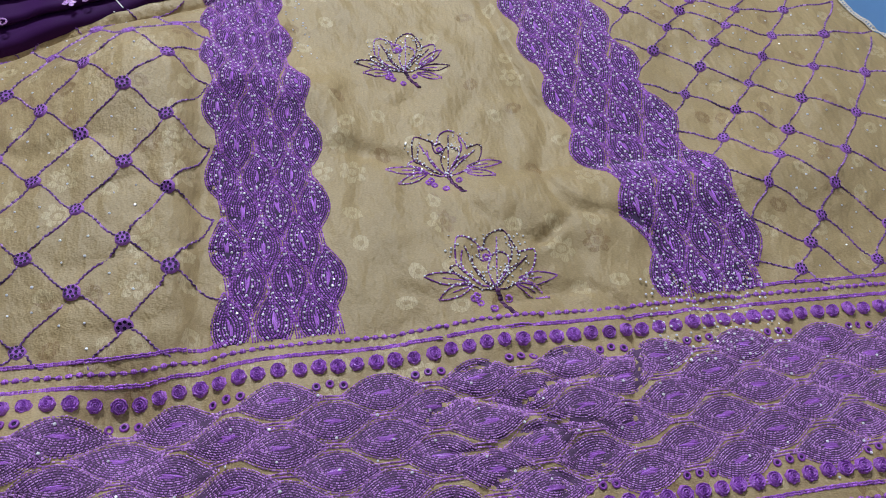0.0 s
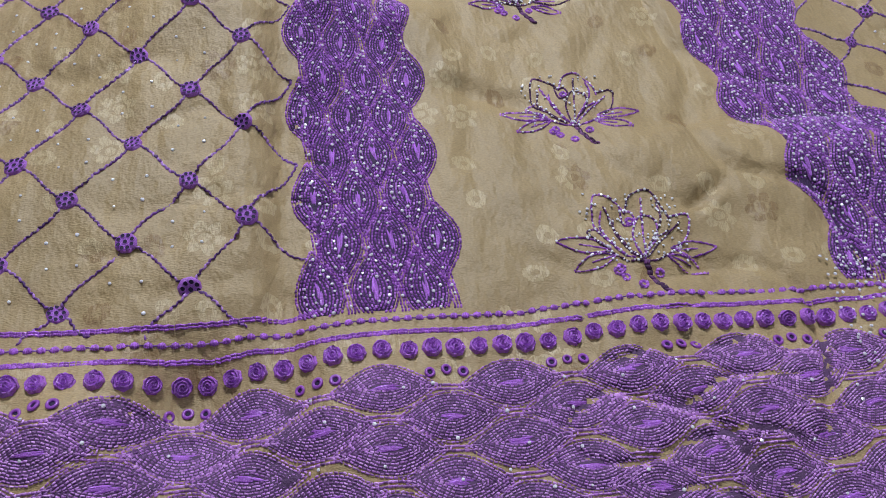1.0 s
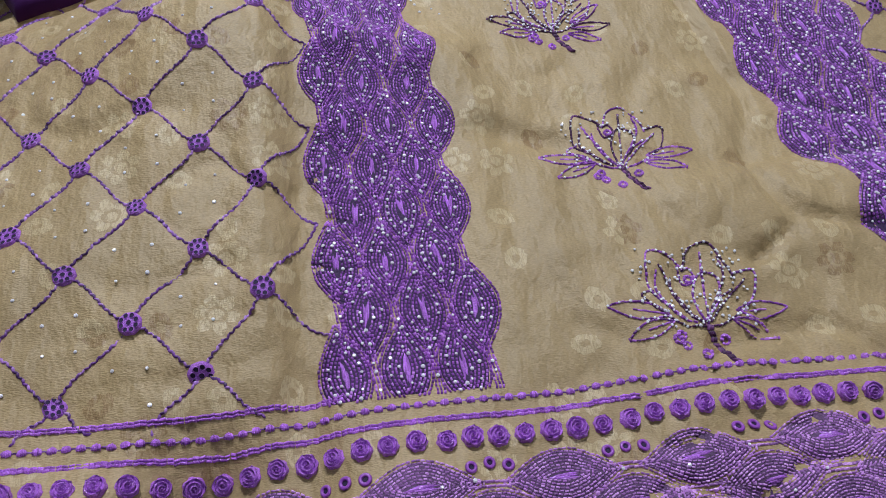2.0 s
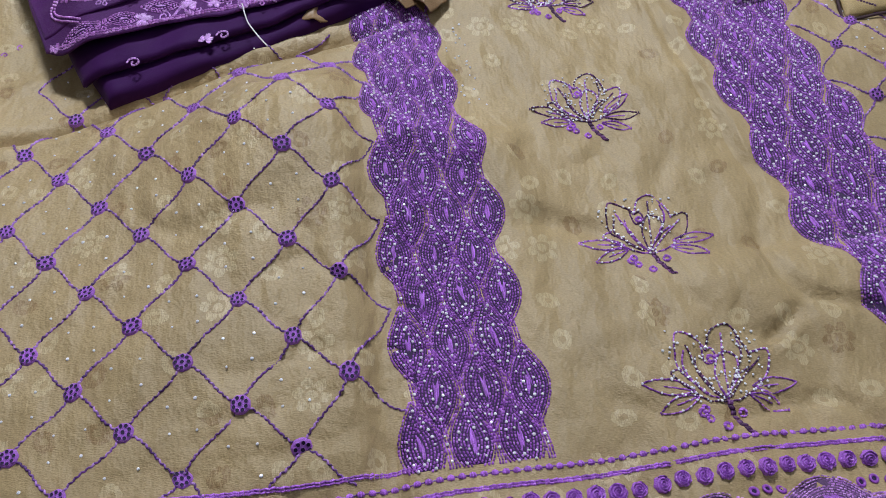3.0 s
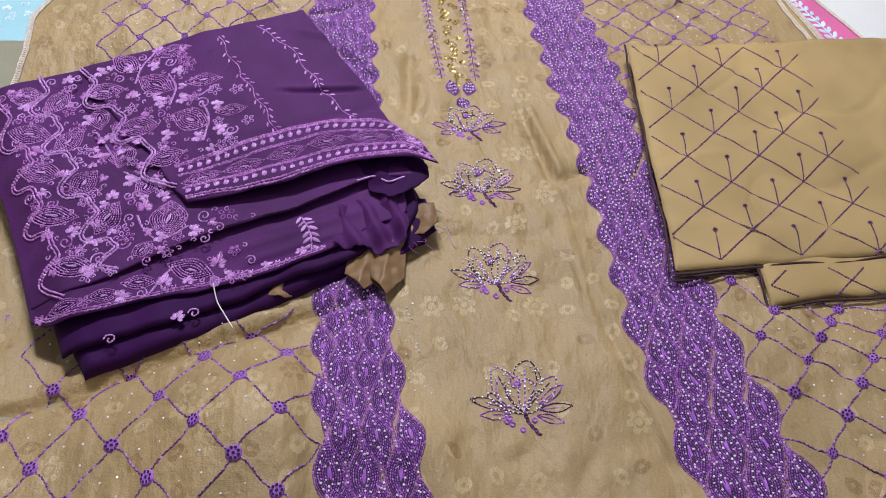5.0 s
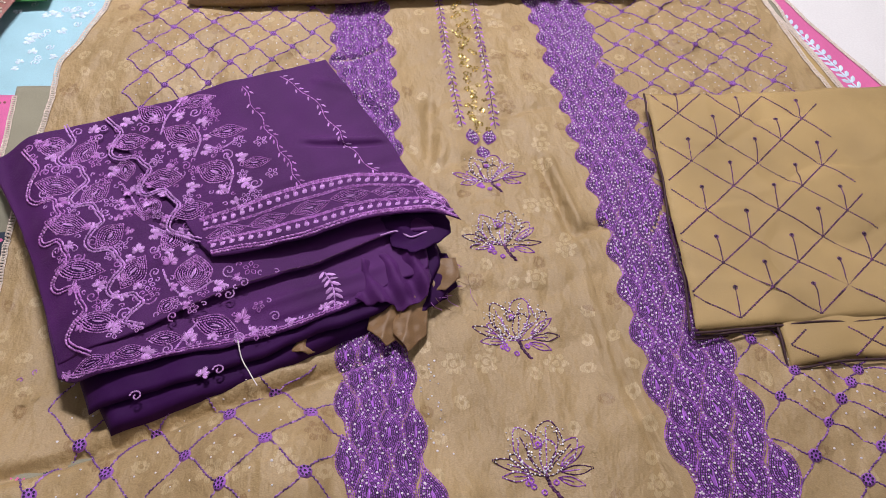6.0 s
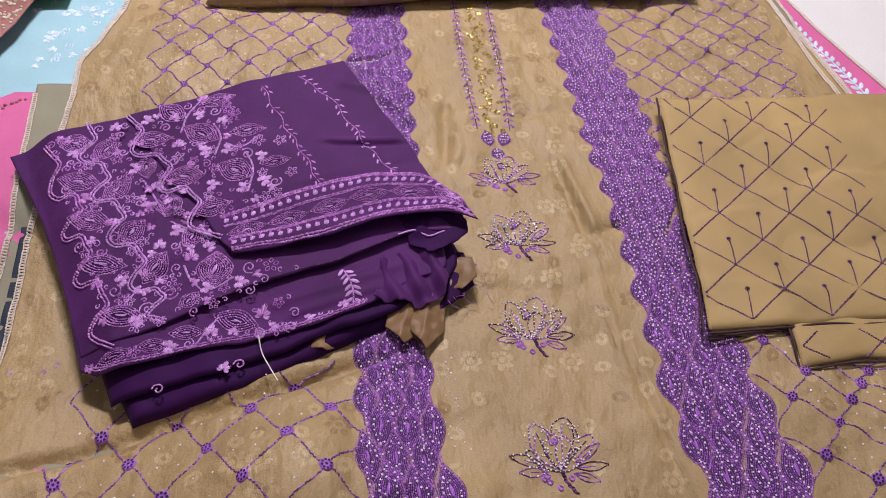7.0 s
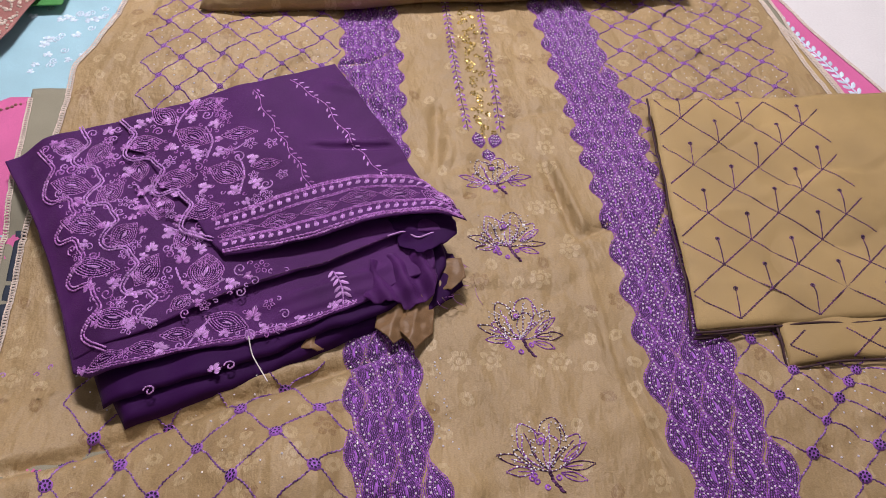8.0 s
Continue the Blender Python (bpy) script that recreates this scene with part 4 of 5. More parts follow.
def patch(name, front, back, left, right, surf, thick, mats, parent, label="", nu=90, nv=80, edge=0.004, seed=1, wave=0.0, rough=0.0, cut=False):
    """A cloth between four curved edges (front and back from left to right, sides from front to back), with rounded rims; its top follows surf."""
    r = np.random.default_rng(seed)

    def line(pts, n, sway):
        p, _, _ = even(pts if cut else curve(pts, 10), 1e-4)
        t = np.linspace(0, len(p) - 1, n)
        q = np.stack([np.interp(t, np.arange(len(p)), p[:, 0]), np.interp(t, np.arange(len(p)), p[:, 1])], -1)
        k = np.linspace(0, 1, n)
        a = r.uniform(0, 6.28, 3)
        off = sway * np.sin(math.pi * k) * (np.sin(13 * k + a[0]) + 0.6 * np.sin(29 * k + a[1]) + 0.4 * np.sin(61 * k + a[2]))
        return q + np.stack([0.4 * off, off], -1)

    eu, ev = (0.5 - 0.5 * np.cos(math.pi * np.linspace(0, 1, n)) for n in (nu, nv))
    eu, ev = 0.5 * eu + 0.5 * np.linspace(0, 1, nu), 0.5 * ev + 0.5 * np.linspace(0, 1, nv)
    at = lambda p, t: np.stack([np.interp(t, np.linspace(0, 1, len(p)), p[:, i]) for i in (0, 1)], -1)
    F, B = at(line(front, 200, wave), eu), at(line(back, 200, wave * 0.4), eu)
    L, R = at(line([front[0], *left, back[0]], 200, wave * 0.5), ev), at(line([front[-1], *right, back[-1]], 200, wave * 0.5), ev)
    u, v = eu[:, None, None], ev[None, :, None]
    p = (1 - v) * F[:, None] + v * B[:, None] + (1 - u) * L[None] + u * R[None]
    p = p - ((1 - u) * (1 - v) * F[0] + u * (1 - v) * F[-1] + (1 - u) * v * B[0] + u * v * B[-1])
    rim = np.concatenate([p[:, 0], p[:, -1], p[0], p[-1]])
    far = np.sqrt(((p[:, :, None] - rim[None, None]) ** 2).sum(-1).min(-1))
    full = np.sqrt(1 - (1 - np.clip(far / edge, 0, 1)) ** 2)
    zt = surf(p[..., 0], p[..., 1]) + rough * ripple(p[..., 0], p[..., 1], 90, seed)
    hi = np.concatenate([p, (zt - thick / 2 + thick / 2 * full)[..., None]], -1).reshape(-1, 3)
    lo = np.concatenate([p, (zt - thick / 2 - thick / 2 * full - 0.0003)[..., None]], -1).reshape(-1, 3)
    f = grid_faces(nu, nv)
    ring = np.concatenate([np.arange(nv), nv * np.arange(1, nu) + nv - 1, nv * (nu - 1) + np.arange(nv - 2, -1, -1), nv * np.arange(nu - 2, 0, -1)])
    nxt, n = np.roll(ring, -1), nu * nv
    return Shape().add(np.concatenate([hi, lo]), [f, f[:, ::-1] + n, np.stack([ring, nxt, nxt + n, ring + n], -1)]).link(name, mats, parent, label)


# heights of the three loose sheets on top of the folded shawl
def mid_z(x, y):
    x, y = np.asarray(x, float), np.asarray(y, float)
    side = (x + 0.556) * 0.925 + (y - 0.446) * 0.380
    z = 0.0185 + 0.09 * x + 0.06 * y - 0.016 * (1 - sm(0.0, 0.040, side)) + 0.0022 * ripple(x, y, 60, 12) + 0.0009 * ripple(x, y, 160, 13)
    return z + crease(x, y, (-0.47, 0.30), (-0.36, 0.35), 0.010, 0.0022) + crease(x, y, (-0.44, 0.22), (-0.30, 0.30), 0.008, -0.0025)


def band_z(x, y):
    x, y = np.asarray(x, float), np.asarray(y, float)
    return mid_z(x, y) - 0.0015 - 0.0075 * sm(-0.43, -0.30, x) + crease(x, y, (-0.27, 0.215), (-0.13, 0.255), 0.006, 0.003) + crease(x, y, (-0.24, 0.20), (-0.15, 0.225), 0.004, -0.003)


def top_z(x, y):
    x, y = np.asarray(x, float), np.asarray(y, float)
    z = mid_z(x, y) + 0.0030 + 0.011 * sm(-0.40, -0.24, x - 0.36 * (0.4 - y))
    z = z + crease(x, y, (-0.205, 0.405), (-0.125, 0.398), 0.003, -0.0035) + crease(x, y, (-0.205, 0.411), (-0.125, 0.404), 0.004, 0.0025) + crease(x, y, (-0.19, 0.50), (-0.11, 0.47), 0.006, 0.003)
    return z + crease(x, y, (-0.26, 0.34), (-0.10, 0.375), 0.006, -0.002) + crease(x, y, (-0.31, 0.28), (-0.05, 0.312), 0.010, 0.003) + 0.0012 * ripple(x, y, 110, 44)


mid_z, band_z, top_z = (tabled(f, -0.66, 0.05, 0.05, 0.65, 0.0015) for f in (mid_z, band_z, top_z))
dup = thing("dupatta", "folded purple organza shawl with lilac embroidery, lying on the shirt", "shawl", at=(-0.3, 0.3, -0.03))
BACK = [(-0.555, 0.446), (-0.500, 0.470), (-0.437, 0.482), (-0.373, 0.497), (-0.277, 0.524), (-0.190, 0.543)]


def keep_place(ob):
    """Parented to the shawl's base without moving."""
    ob.matrix_parent_inverse = Matrix.Translation((0.3, -0.3, 0.03))
    return ob


# the two lowest folds take the organza with shade in its colour
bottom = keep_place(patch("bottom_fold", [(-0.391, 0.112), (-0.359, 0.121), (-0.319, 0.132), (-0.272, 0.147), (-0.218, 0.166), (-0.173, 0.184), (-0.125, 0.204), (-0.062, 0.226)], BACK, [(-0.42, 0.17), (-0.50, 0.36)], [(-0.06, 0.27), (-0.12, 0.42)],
                           lambda x, y: mid_z(x, y) - 0.0235, 0.021, [ORGANZA_SHADED], dup, seed=3, wave=0.0016, rough=0.003, edge=0.010))
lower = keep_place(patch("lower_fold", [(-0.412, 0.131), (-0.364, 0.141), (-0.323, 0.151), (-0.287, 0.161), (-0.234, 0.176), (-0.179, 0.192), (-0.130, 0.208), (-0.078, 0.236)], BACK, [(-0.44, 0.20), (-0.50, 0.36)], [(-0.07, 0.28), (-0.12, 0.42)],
                          lambda x, y: mid_z(x, y) - 0.0145, 0.009, [ORGANZA_SHADED], dup, seed=4, wave=0.0018, rough=0.0025, edge=0.005))
band = keep_place(patch("band_fold", [(-0.444, 0.166), (-0.419, 0.158), (-0.377, 0.164), (-0.325, 0.176), (-0.271, 0.183), (-0.211, 0.195), (-0.160, 0.212), (-0.120, 0.236), (-0.092, 0.243)], BACK, [(-0.475, 0.254), (-0.512, 0.341)], [(-0.082, 0.268), (-0.12, 0.42)],
                         band_z, 0.0032, [ORGANZA], dup, seed=5, wave=0.0012, nu=150, nv=120, edge=0.002))
middle = keep_place(patch("middle_fold", [(-0.446, 0.180), (-0.406, 0.188), (-0.370, 0.198), (-0.328, 0.219), (-0.290, 0.234), (-0.235, 0.250), (-0.200, 0.258), (-0.154, 0.275), (-0.118, 0.288), (-0.072, 0.288)], [(-0.572, 0.447), (-0.535, 0.460)] + BACK[1:], [(-0.475, 0.254), (-0.512, 0.341)], [(-0.085, 0.34), (-0.13, 0.44)],
                           mid_z, 0.0030, [ORGANZA], dup, seed=6, wave=0.0007, nu=160, nv=130, edge=0.002))
upper = keep_place(patch("upper_fold", [(-0.301, 0.273), (-0.275, 0.272), (-0.246, 0.275), (-0.200, 0.283), (-0.153, 0.297), (-0.106, 0.300), (-0.076, 0.300), (-0.046, 0.288)], [(-0.438, 0.482), (-0.373, 0.495), (-0.275, 0.517), (-0.184, 0.537)], [(-0.321, 0.301), (-0.346, 0.345), (-0.366, 0.368), (-0.400, 0.418)], [(-0.063, 0.315), (-0.092, 0.352), (-0.113, 0.398), (-0.149, 0.470)],
                          top_z, 0.0026, [ORGANZA], dup, seed=7, wave=0.0006, nu=150, nv=130, edge=0.002))
# the crumpled, cut end: gathers that bulge out between the layers
keep_place(patch("crumpled_end", [(-0.158, 0.216), (-0.135, 0.212), (-0.108, 0.206), (-0.085, 0.216)], [(-0.150, 0.262), (-0.125, 0.270), (-0.100, 0.272), (-0.084, 0.268)], [(-0.152, 0.238)], [(-0.080, 0.240)],
                 lambda x, y: mid_z(x, y) - 0.008 + 0.006 * ripple(x, y, 150, 9) + 0.004 * np.sin((x + 0.4 * y) * 240), 0.0022, [ORGANZA], dup, "crumpled organza end", nu=60, nv=50, seed=8, wave=0.002))
# this end and the next are darkened as the shaded pocket under the flap
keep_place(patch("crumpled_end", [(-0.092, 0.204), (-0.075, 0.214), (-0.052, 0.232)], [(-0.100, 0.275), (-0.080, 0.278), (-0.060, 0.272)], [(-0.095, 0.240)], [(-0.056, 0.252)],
                 lambda x, y: mid_z(x, y) - 0.020 + 0.004 * ripple(x, y, 120, 19), 0.004, [ORGANZA_SHADED], dup, "shaded crumpled organza end", nu=50, nv=50, seed=9, wave=0.002))
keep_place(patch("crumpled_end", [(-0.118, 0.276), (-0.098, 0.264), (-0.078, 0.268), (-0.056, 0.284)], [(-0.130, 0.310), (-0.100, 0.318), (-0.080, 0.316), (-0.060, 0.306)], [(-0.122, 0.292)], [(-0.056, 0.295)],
                 lambda x, y: top_z(x, y) - 0.015 + 0.004 * ripple(x, y, 170, 29), 0.0022, [ORGANZA_SHADED], dup, "shaded crumpled organza end", nu=50, nv=50, seed=10, wave=0.0016))


def spiral(c, ang, size, turns=1.6):
    t = np.linspace(0.15, 1, 30)
    a = ang + t * turns * 2 * math.pi
    return np.asarray(c) + np.stack([np.cos(a), np.sin(a)], -1) * (size * t)[:, None]


def trefoil(s, c, ang, size, surf, slot):
    """A satin leaf of three pointed lobes."""
    for k, l in ((-1.35, 0.55), (-0.7, 0.75), (0, 1.0), (0.7, 0.75), (1.35, 0.55)):
        p = np.asarray(c) + 0.42 * l * size * np.array([math.cos(ang + k), math.sin(ang + k)])
        for o in (-0.24, -0.08, 0.08, 0.24):
            q = p + o * size * 0.40 * np.array([-math.sin(ang + k), math.cos(ang + k)])
            stamp(s, STITCH_V, STITCH_F, [q], np.array([ang + k + o * 0.5]), (size * 0.80 * l * (1 - 1.7 * abs(o)), size * 0.075, 0.0009), surf, 0.0003, slot, tilt=0.1)


def floret(s, c, size, surf, slot, n=5):
    for i in range(n):
        a = i * 2 * math.pi / n + c[0] * 90
        q = np.asarray(c) + size * np.array([math.cos(a), math.sin(a)])
        chain(s, placed(almond(12), q, a, size * 1.1, size * 0.75), surf, 0.0019, 0.0011, 0.0009, True, slot)


r = np.random.default_rng(51)


def scallops(nodes, last, surf, parent, mat, label):
    """A double line of scallops: from each notch a short straight run, then a round belly that swings out and back."""
    pts = []
    for a, b in zip(nodes[:-1], nodes[1:]):
        a, b = np.array(a), np.array(b)
        d = b - a
        n = np.array([d[1], -d[0]]) * 0.065 / np.hypot(*d)
        for t, o in ((0.0, 0.0), (0.22, -0.03), (0.44, -0.05), (0.56, 0.16), (0.70, 0.30), (0.88, 0.24)):
            pts.append(a + d * t + n * o)
    pts.append(np.array(last))
    line = curve(pts, 6)
    s = Shape()
    d = np.gradient(line, axis=0)
    side = np.stack([-d[:, 1], d[:, 0]], -1) / (np.linalg.norm(d, axis=1, keepdims=True) + 1e-9)
    for o, w in ((-0.0017, 0.0023), (0.0017, 0.0023)):
        chain(s, line + side * o, surf, 0.0030, w, 0.0013, slot=0, twist=0.1, lift=0.0004, fill=0.95)
    return s.link("scalloped_edge", [mat], parent, label)


def leaves(rows, surf, parent):
    """Pointed ovals of spaced running stitch: x, y, heading, length, width."""
    for i, (x, y, a, l, w) in enumerate(rows):
        medallion((x, y), a, l * 1.08, w * 1.1, surf, rings=max(3, int(w / 0.0044)), step=0.0026, seed=700 + i + int(abs(x) * 1e4), stone_rows=False, thread=0.29).link("leaf_motif", [ORGANZA_SHADED, LILAC, LILAC_PALE, STONE], parent)


edge_low = scallops([(-0.528, 0.446), (-0.479, 0.368), (-0.463, 0.313), (-0.439, 0.256), (-0.412, 0.190)], (-0.410, 0.180), mid_z, middle, LILAC, "lilac scalloped edging")
edge_mid = scallops([(-0.484, 0.476), (-0.459, 0.413), (-0.435, 0.356), (-0.408, 0.298), (-0.378, 0.242), (-0.360, 0.212)], (-0.362, 0.203), mid_z, middle, LILAC_PALE, "pale lilac scalloped edging")
edge_top = scallops([(-0.437, 0.479), (-0.396, 0.416), (-0.361, 0.367), (-0.322, 0.309)], (-0.314, 0.296), top_z, upper, LILAC_PALE, "pale lilac scalloped edging")
LEAVES = {"low": [(-0.492, 0.445, -0.1, 0.038, 0.024), (-0.478, 0.387, -0.27, 0.049, 0.024), (-0.457, 0.332, -0.32, 0.051, 0.023), (-0.437, 0.277, -0.16, 0.051, 0.022), (-0.408, 0.214, -0.16, 0.051, 0.022), (-0.456, 0.433, 0.84, 0.038, 0.024), (-0.434, 0.372, 0.81, 0.036, 0.024),
        (-0.411, 0.313, 0.79, 0.035, 0.024), (-0.382, 0.268, 1.13, 0.038, 0.025), (-0.407, 0.403, -1.33, 0.030, 0.020), (-0.376, 0.347, 1.63, 0.033, 0.027), (-0.319, 0.259, 1.50, 0.041, 0.034), (-0.346, 0.302, 0.99, 0.027, 0.020), (-0.344, 0.226, 0.87, 0.023, 0.014)],
          "top": [(-0.405, 0.439, 0.0, 0.044, 0.021), (-0.362, 0.382, -0.07, 0.043, 0.024), (-0.328, 0.334, 0.23, 0.039, 0.021), (-0.385, 0.477, -0.63, 0.040, 0.022), (-0.348, 0.441, -0.47, 0.046, 0.025), (-0.305, 0.382, -0.47, 0.044, 0.026), (-0.333, 0.487, 0.1, 0.040, 0.018), (-0.295, 0.436, -0.05, 0.038, 0.016), (-0.262, 0.386, 0.03, 0.032, 0.013)],
          "band": [(-0.296, 0.204, -0.31, 0.045, 0.022), (-0.343, 0.193, 0.12, 0.032, 0.014), (-0.373, 0.180, 0.10, 0.030, 0.013), (-0.411, 0.171, 0.14, 0.036, 0.014)]}
for key, surf, parent in (("low", mid_z, middle), ("top", top_z, upper), ("band", band_z, band)):
    leaves(LEAVES[key], surf, parent)

# satin leaves, florets and scrolls between the ovals, with stems that join them
TREFOILS = {"low": [(-0.450, 0.462), (-0.423, 0.401), (-0.393, 0.370), (-0.401, 0.344), (-0.368, 0.313), (-0.379, 0.291), (-0.345, 0.274), (-0.330, 0.287), (-0.330, 0.240), (-0.297, 0.243), (-0.416, 0.253), (-0.394, 0.203), (-0.493, 0.426), (-0.472, 0.364), (-0.438, 0.250)],
            "top": [(-0.417, 0.470), (-0.382, 0.465), (-0.356, 0.466), (-0.353, 0.490), (-0.326, 0.451), (-0.320, 0.413), (-0.346, 0.413), (-0.374, 0.425), (-0.281, 0.396), (-0.276, 0.359), (-0.300, 0.358), (-0.334, 0.365)],
            "band": [(-0.362, 0.178), (-0.320, 0.190), (-0.270, 0.205)]}
FLORETS = {"low": [(-0.441, 0.417), (-0.471, 0.409), (-0.417, 0.359), (-0.397, 0.301), (-0.365, 0.252), (-0.410, 0.234), (-0.391, 0.200), (-0.262, 0.259)],
           "top": [(-0.371, 0.409), (-0.319, 0.471), (-0.281, 0.419), (-0.257, 0.416), (-0.303, 0.412), (-0.243, 0.370)], "band": [(-0.391, 0.174), (-0.255, 0.192)]}
SCROLLS = {"low": [(-0.468, 0.464), (-0.407, 0.352), (-0.362, 0.235), (-0.419, 0.244), (-0.382, 0.219), (-0.284, 0.259), (-0.483, 0.411), (-0.439, 0.291)],
           "top": [(-0.390, 0.455), (-0.376, 0.404), (-0.293, 0.401), (-0.260, 0.358), (-0.334, 0.470)], "band": [(-0.319, 0.190), (-0.240, 0.193), (-0.340, 0.181)]}
STEMS = {"low": [((-0.372, 0.325), (-0.350, 0.312), (-0.326, 0.300)), ((-0.408, 0.384), (-0.392, 0.358), (-0.378, 0.330)), ((-0.330, 0.238), (-0.318, 0.238), (-0.300, 0.249)), ((-0.352, 0.268), (-0.345, 0.252), (-0.333, 0.238))],
         "top": [((-0.352, 0.494), (-0.366, 0.470), (-0.372, 0.445)), ((-0.335, 0.452), (-0.325, 0.430), (-0.330, 0.405)), ((-0.294, 0.402), (-0.286, 0.380), (-0.290, 0.350)), ((-0.281, 0.427), (-0.300, 0.412), (-0.318, 0.420))], "band": [((-0.335, 0.178), (-0.322, 0.198), (-0.312, 0.210))]}
for key, surf, parent in (("low", mid_z, middle), ("top", top_z, upper), ("band", band_z, band)):
    deco = Shape()
    for c in TREFOILS[key]:
        trefoil(deco, c, r.uniform(-0.4, 1.6), r.uniform(0.016, 0.021), surf, int(r.random() < 0.7))
    for c in FLORETS[key]:
        floret(deco, c, r.uniform(0.0042, 0.0056), surf, int(r.random() < 0.5))
    for c in SCROLLS[key]:
        chain(deco, spiral(c, r.uniform(0, 6), r.uniform(0.006, 0.0085)), surf, 0.0023, 0.0017, 0.0011, slot=int(r.random() < 0.5), fill=1.1)
    for c in STEMS[key]:
        for o in (0.0, 0.0012):
            chain(deco, curve(c, 10) + (o, 0), surf, 0.0024, 0.0012, 0.0009, slot=1, twist=0.2)
    # tiny loops and curls fill the ground round them
    taken = [np.array(c) for c in TREFOILS[key] + FLORETS[key] + SCROLLS[key]] + [np.array(p[:2]) for p in LEAVES[key]]
    for _ in range(1500 if key != "band" else 500):
        q = np.array([r.uniform(-0.53, -0.235), r.uniform(0.16, 0.50)])
        across = (q[0] + 0.463) * 0.934 + (q[1] - 0.447) * 0.357
        if min((c - q) @ (c - q) for c in taken) < 0.0082**2:
            continue
        if key == "band":
            ok = 0.164 + 0.17 * max(0, q[0] + 0.40) < q[1] < 0.178 + 0.30 * max(0, q[0] + 0.40)
        else:
            over = across > 0.020 + 0.10 * max(0, 0.44 - q[1]) and q[1] > 0.325
            ok = -0.054 < across < 0.155 and q[1] < 0.470 + 0.22 * (q[0] + 0.44) and q[1] > 0.200 + 0.36 * max(0, q[0] + 0.37) and over == (key == "top") and (q[0] < -0.31 or q[1] < 0.266 or over)
            if not over and q[1] > 0.27 and q[0] > -0.325:
                ok = False
        if not ok:
            continue
        taken.append(q)
        kind = r.integers(0, 6)
        slot = int(r.random() < 0.45)
        if kind < 3:
            chain(deco, spiral(q, r.uniform(0, 6), r.uniform(0.0026, 0.0036), 1.0), surf, 0.0018, 0.0014, 0.0010, slot=slot)
        elif kind == 3:
            chain(deco, spiral(q, r.uniform(0, 6), 0.0055, 1.5), surf, 0.0022, 0.0016, 0.0011, slot=slot, fill=1.1)
        elif kind == 4:
            floret(deco, q, 0.0040, surf, slot, 5)
        else:
            trefoil(deco, q, r.uniform(0, 6), 0.0125, surf, slot)
    deco.link("scrollwork", [LILAC, LILAC_PALE], parent, "lilac stitched scrolls, florets and satin leaves", kind="stuff")

# two thin vines on the plain part, and a sprig on the band
deco = Shape()
for pts in ([(-0.281, 0.501), (-0.262, 0.459), (-0.245, 0.423), (-0.228, 0.388), (-0.212, 0.350)], [(-0.238, 0.515), (-0.201, 0.475), (-0.175, 0.429), (-0.157, 0.394), (-0.130, 0.360)]):
    v = curve(pts, 20)
    w = v + np.stack([0.0022 * np.sin(np.linspace(0, 26, len(v))), np.zeros(len(v))], -1)
    chain(deco, w, top_z, 0.0026, 0.0013, 0.0009, slot=0)
    q, ang, _ = even(w, 0.0095)
    for k in (-1, 1):
        off = np.stack([-np.sin(ang), np.cos(ang)], -1) * 0.0036 * k
        pick = r.random(len(q)) < 0.75
        stamp(deco, STITCH_V, STITCH_F, (q + off)[pick], (ang + k * 0.7 + r.normal(0, 0.2, len(q)))[pick], (0.0070, 0.0020, 0.0009), top_z, 0.0003, int(pts[0][0] > -0.26))
deco.link("vine", [LILAC, LILAC_PALE], upper, "thin lilac leaf vines")
deco, v = Shape(), curve([(-0.188, 0.254), (-0.183, 0.243), (-0.179, 0.230), (-0.178, 0.214)], 12)
chain(deco, v, band_z, 0.0026, 0.0018, 0.0012, slot=1)
q, ang, _ = even(v, 0.0065)
for k in (-1, 1):
    stamp(deco, STITCH_V, STITCH_F, q + np.stack([np.full(len(q), 0.0045 * k), np.zeros(len(q))], -1), ang + k * 0.9, (0.011, 0.0034, 0.0013), band_z, 0.0003, 1, tilt=0.1)
deco.link("sprig", [LILAC, LILAC_PALE], band, "pale lilac stitched sprig")

# the bordered strip along the front of the upper fold
LOW = curve([(-0.302, 0.276), (-0.246, 0.278), (-0.200, 0.286), (-0.153, 0.300), (-0.106, 0.304), (-0.076, 0.304), (-0.050, 0.291)], 30)
HIGH = curve([(-0.318, 0.322), (-0.266, 0.334), (-0.224, 0.347), (-0.176, 0.357), (-0.127, 0.356), (-0.093, 0.349), (-0.066, 0.316)], 30)
strip = Shape()
for f, w in ((0.0, 0.0024), (0.05, 0.0024), (0.30, 0.0014), (0.33, 0.0014), (0.68, 0.0014), (0.71, 0.0014), (0.95, 0.0020), (1.0, 0.0024)):
    chain(strip, LOW * (1 - f) + HIGH * f, top_z, 0.0026, w * 1.1, 0.0012, slot=0, twist=0.3, fill=1.1)
for f in (0.18, 0.83):
    q, ang, _ = even(LOW * (1 - f) + HIGH * f, 0.0098)
    for o in (-0.0018, -0.0009, 0.0, 0.0009, 0.0018):
        stamp(strip, STITCH_V, STITCH_F, q + np.stack([0 * ang + o, 0 * ang], -1), ang + 1.2, (0.0070 - abs(o) * 0.9, 0.0015, 0.0014), top_z, 0.0003, 1, tilt=0.1)
    q, ang, _ = even(LOW * (1 - f) + HIGH * f, 0.0049)
    for p in q[::2]:
        chain(strip, spiral(p + (0.0, 0.0035), r.uniform(0, 6), 0.0018, 1.0), top_z, 0.0016, 0.0010, 0.0009, slot=0)
border_strip = strip.link("border_strip", [LILAC, LILAC_PALE], upper, "lilac border with satin dots")
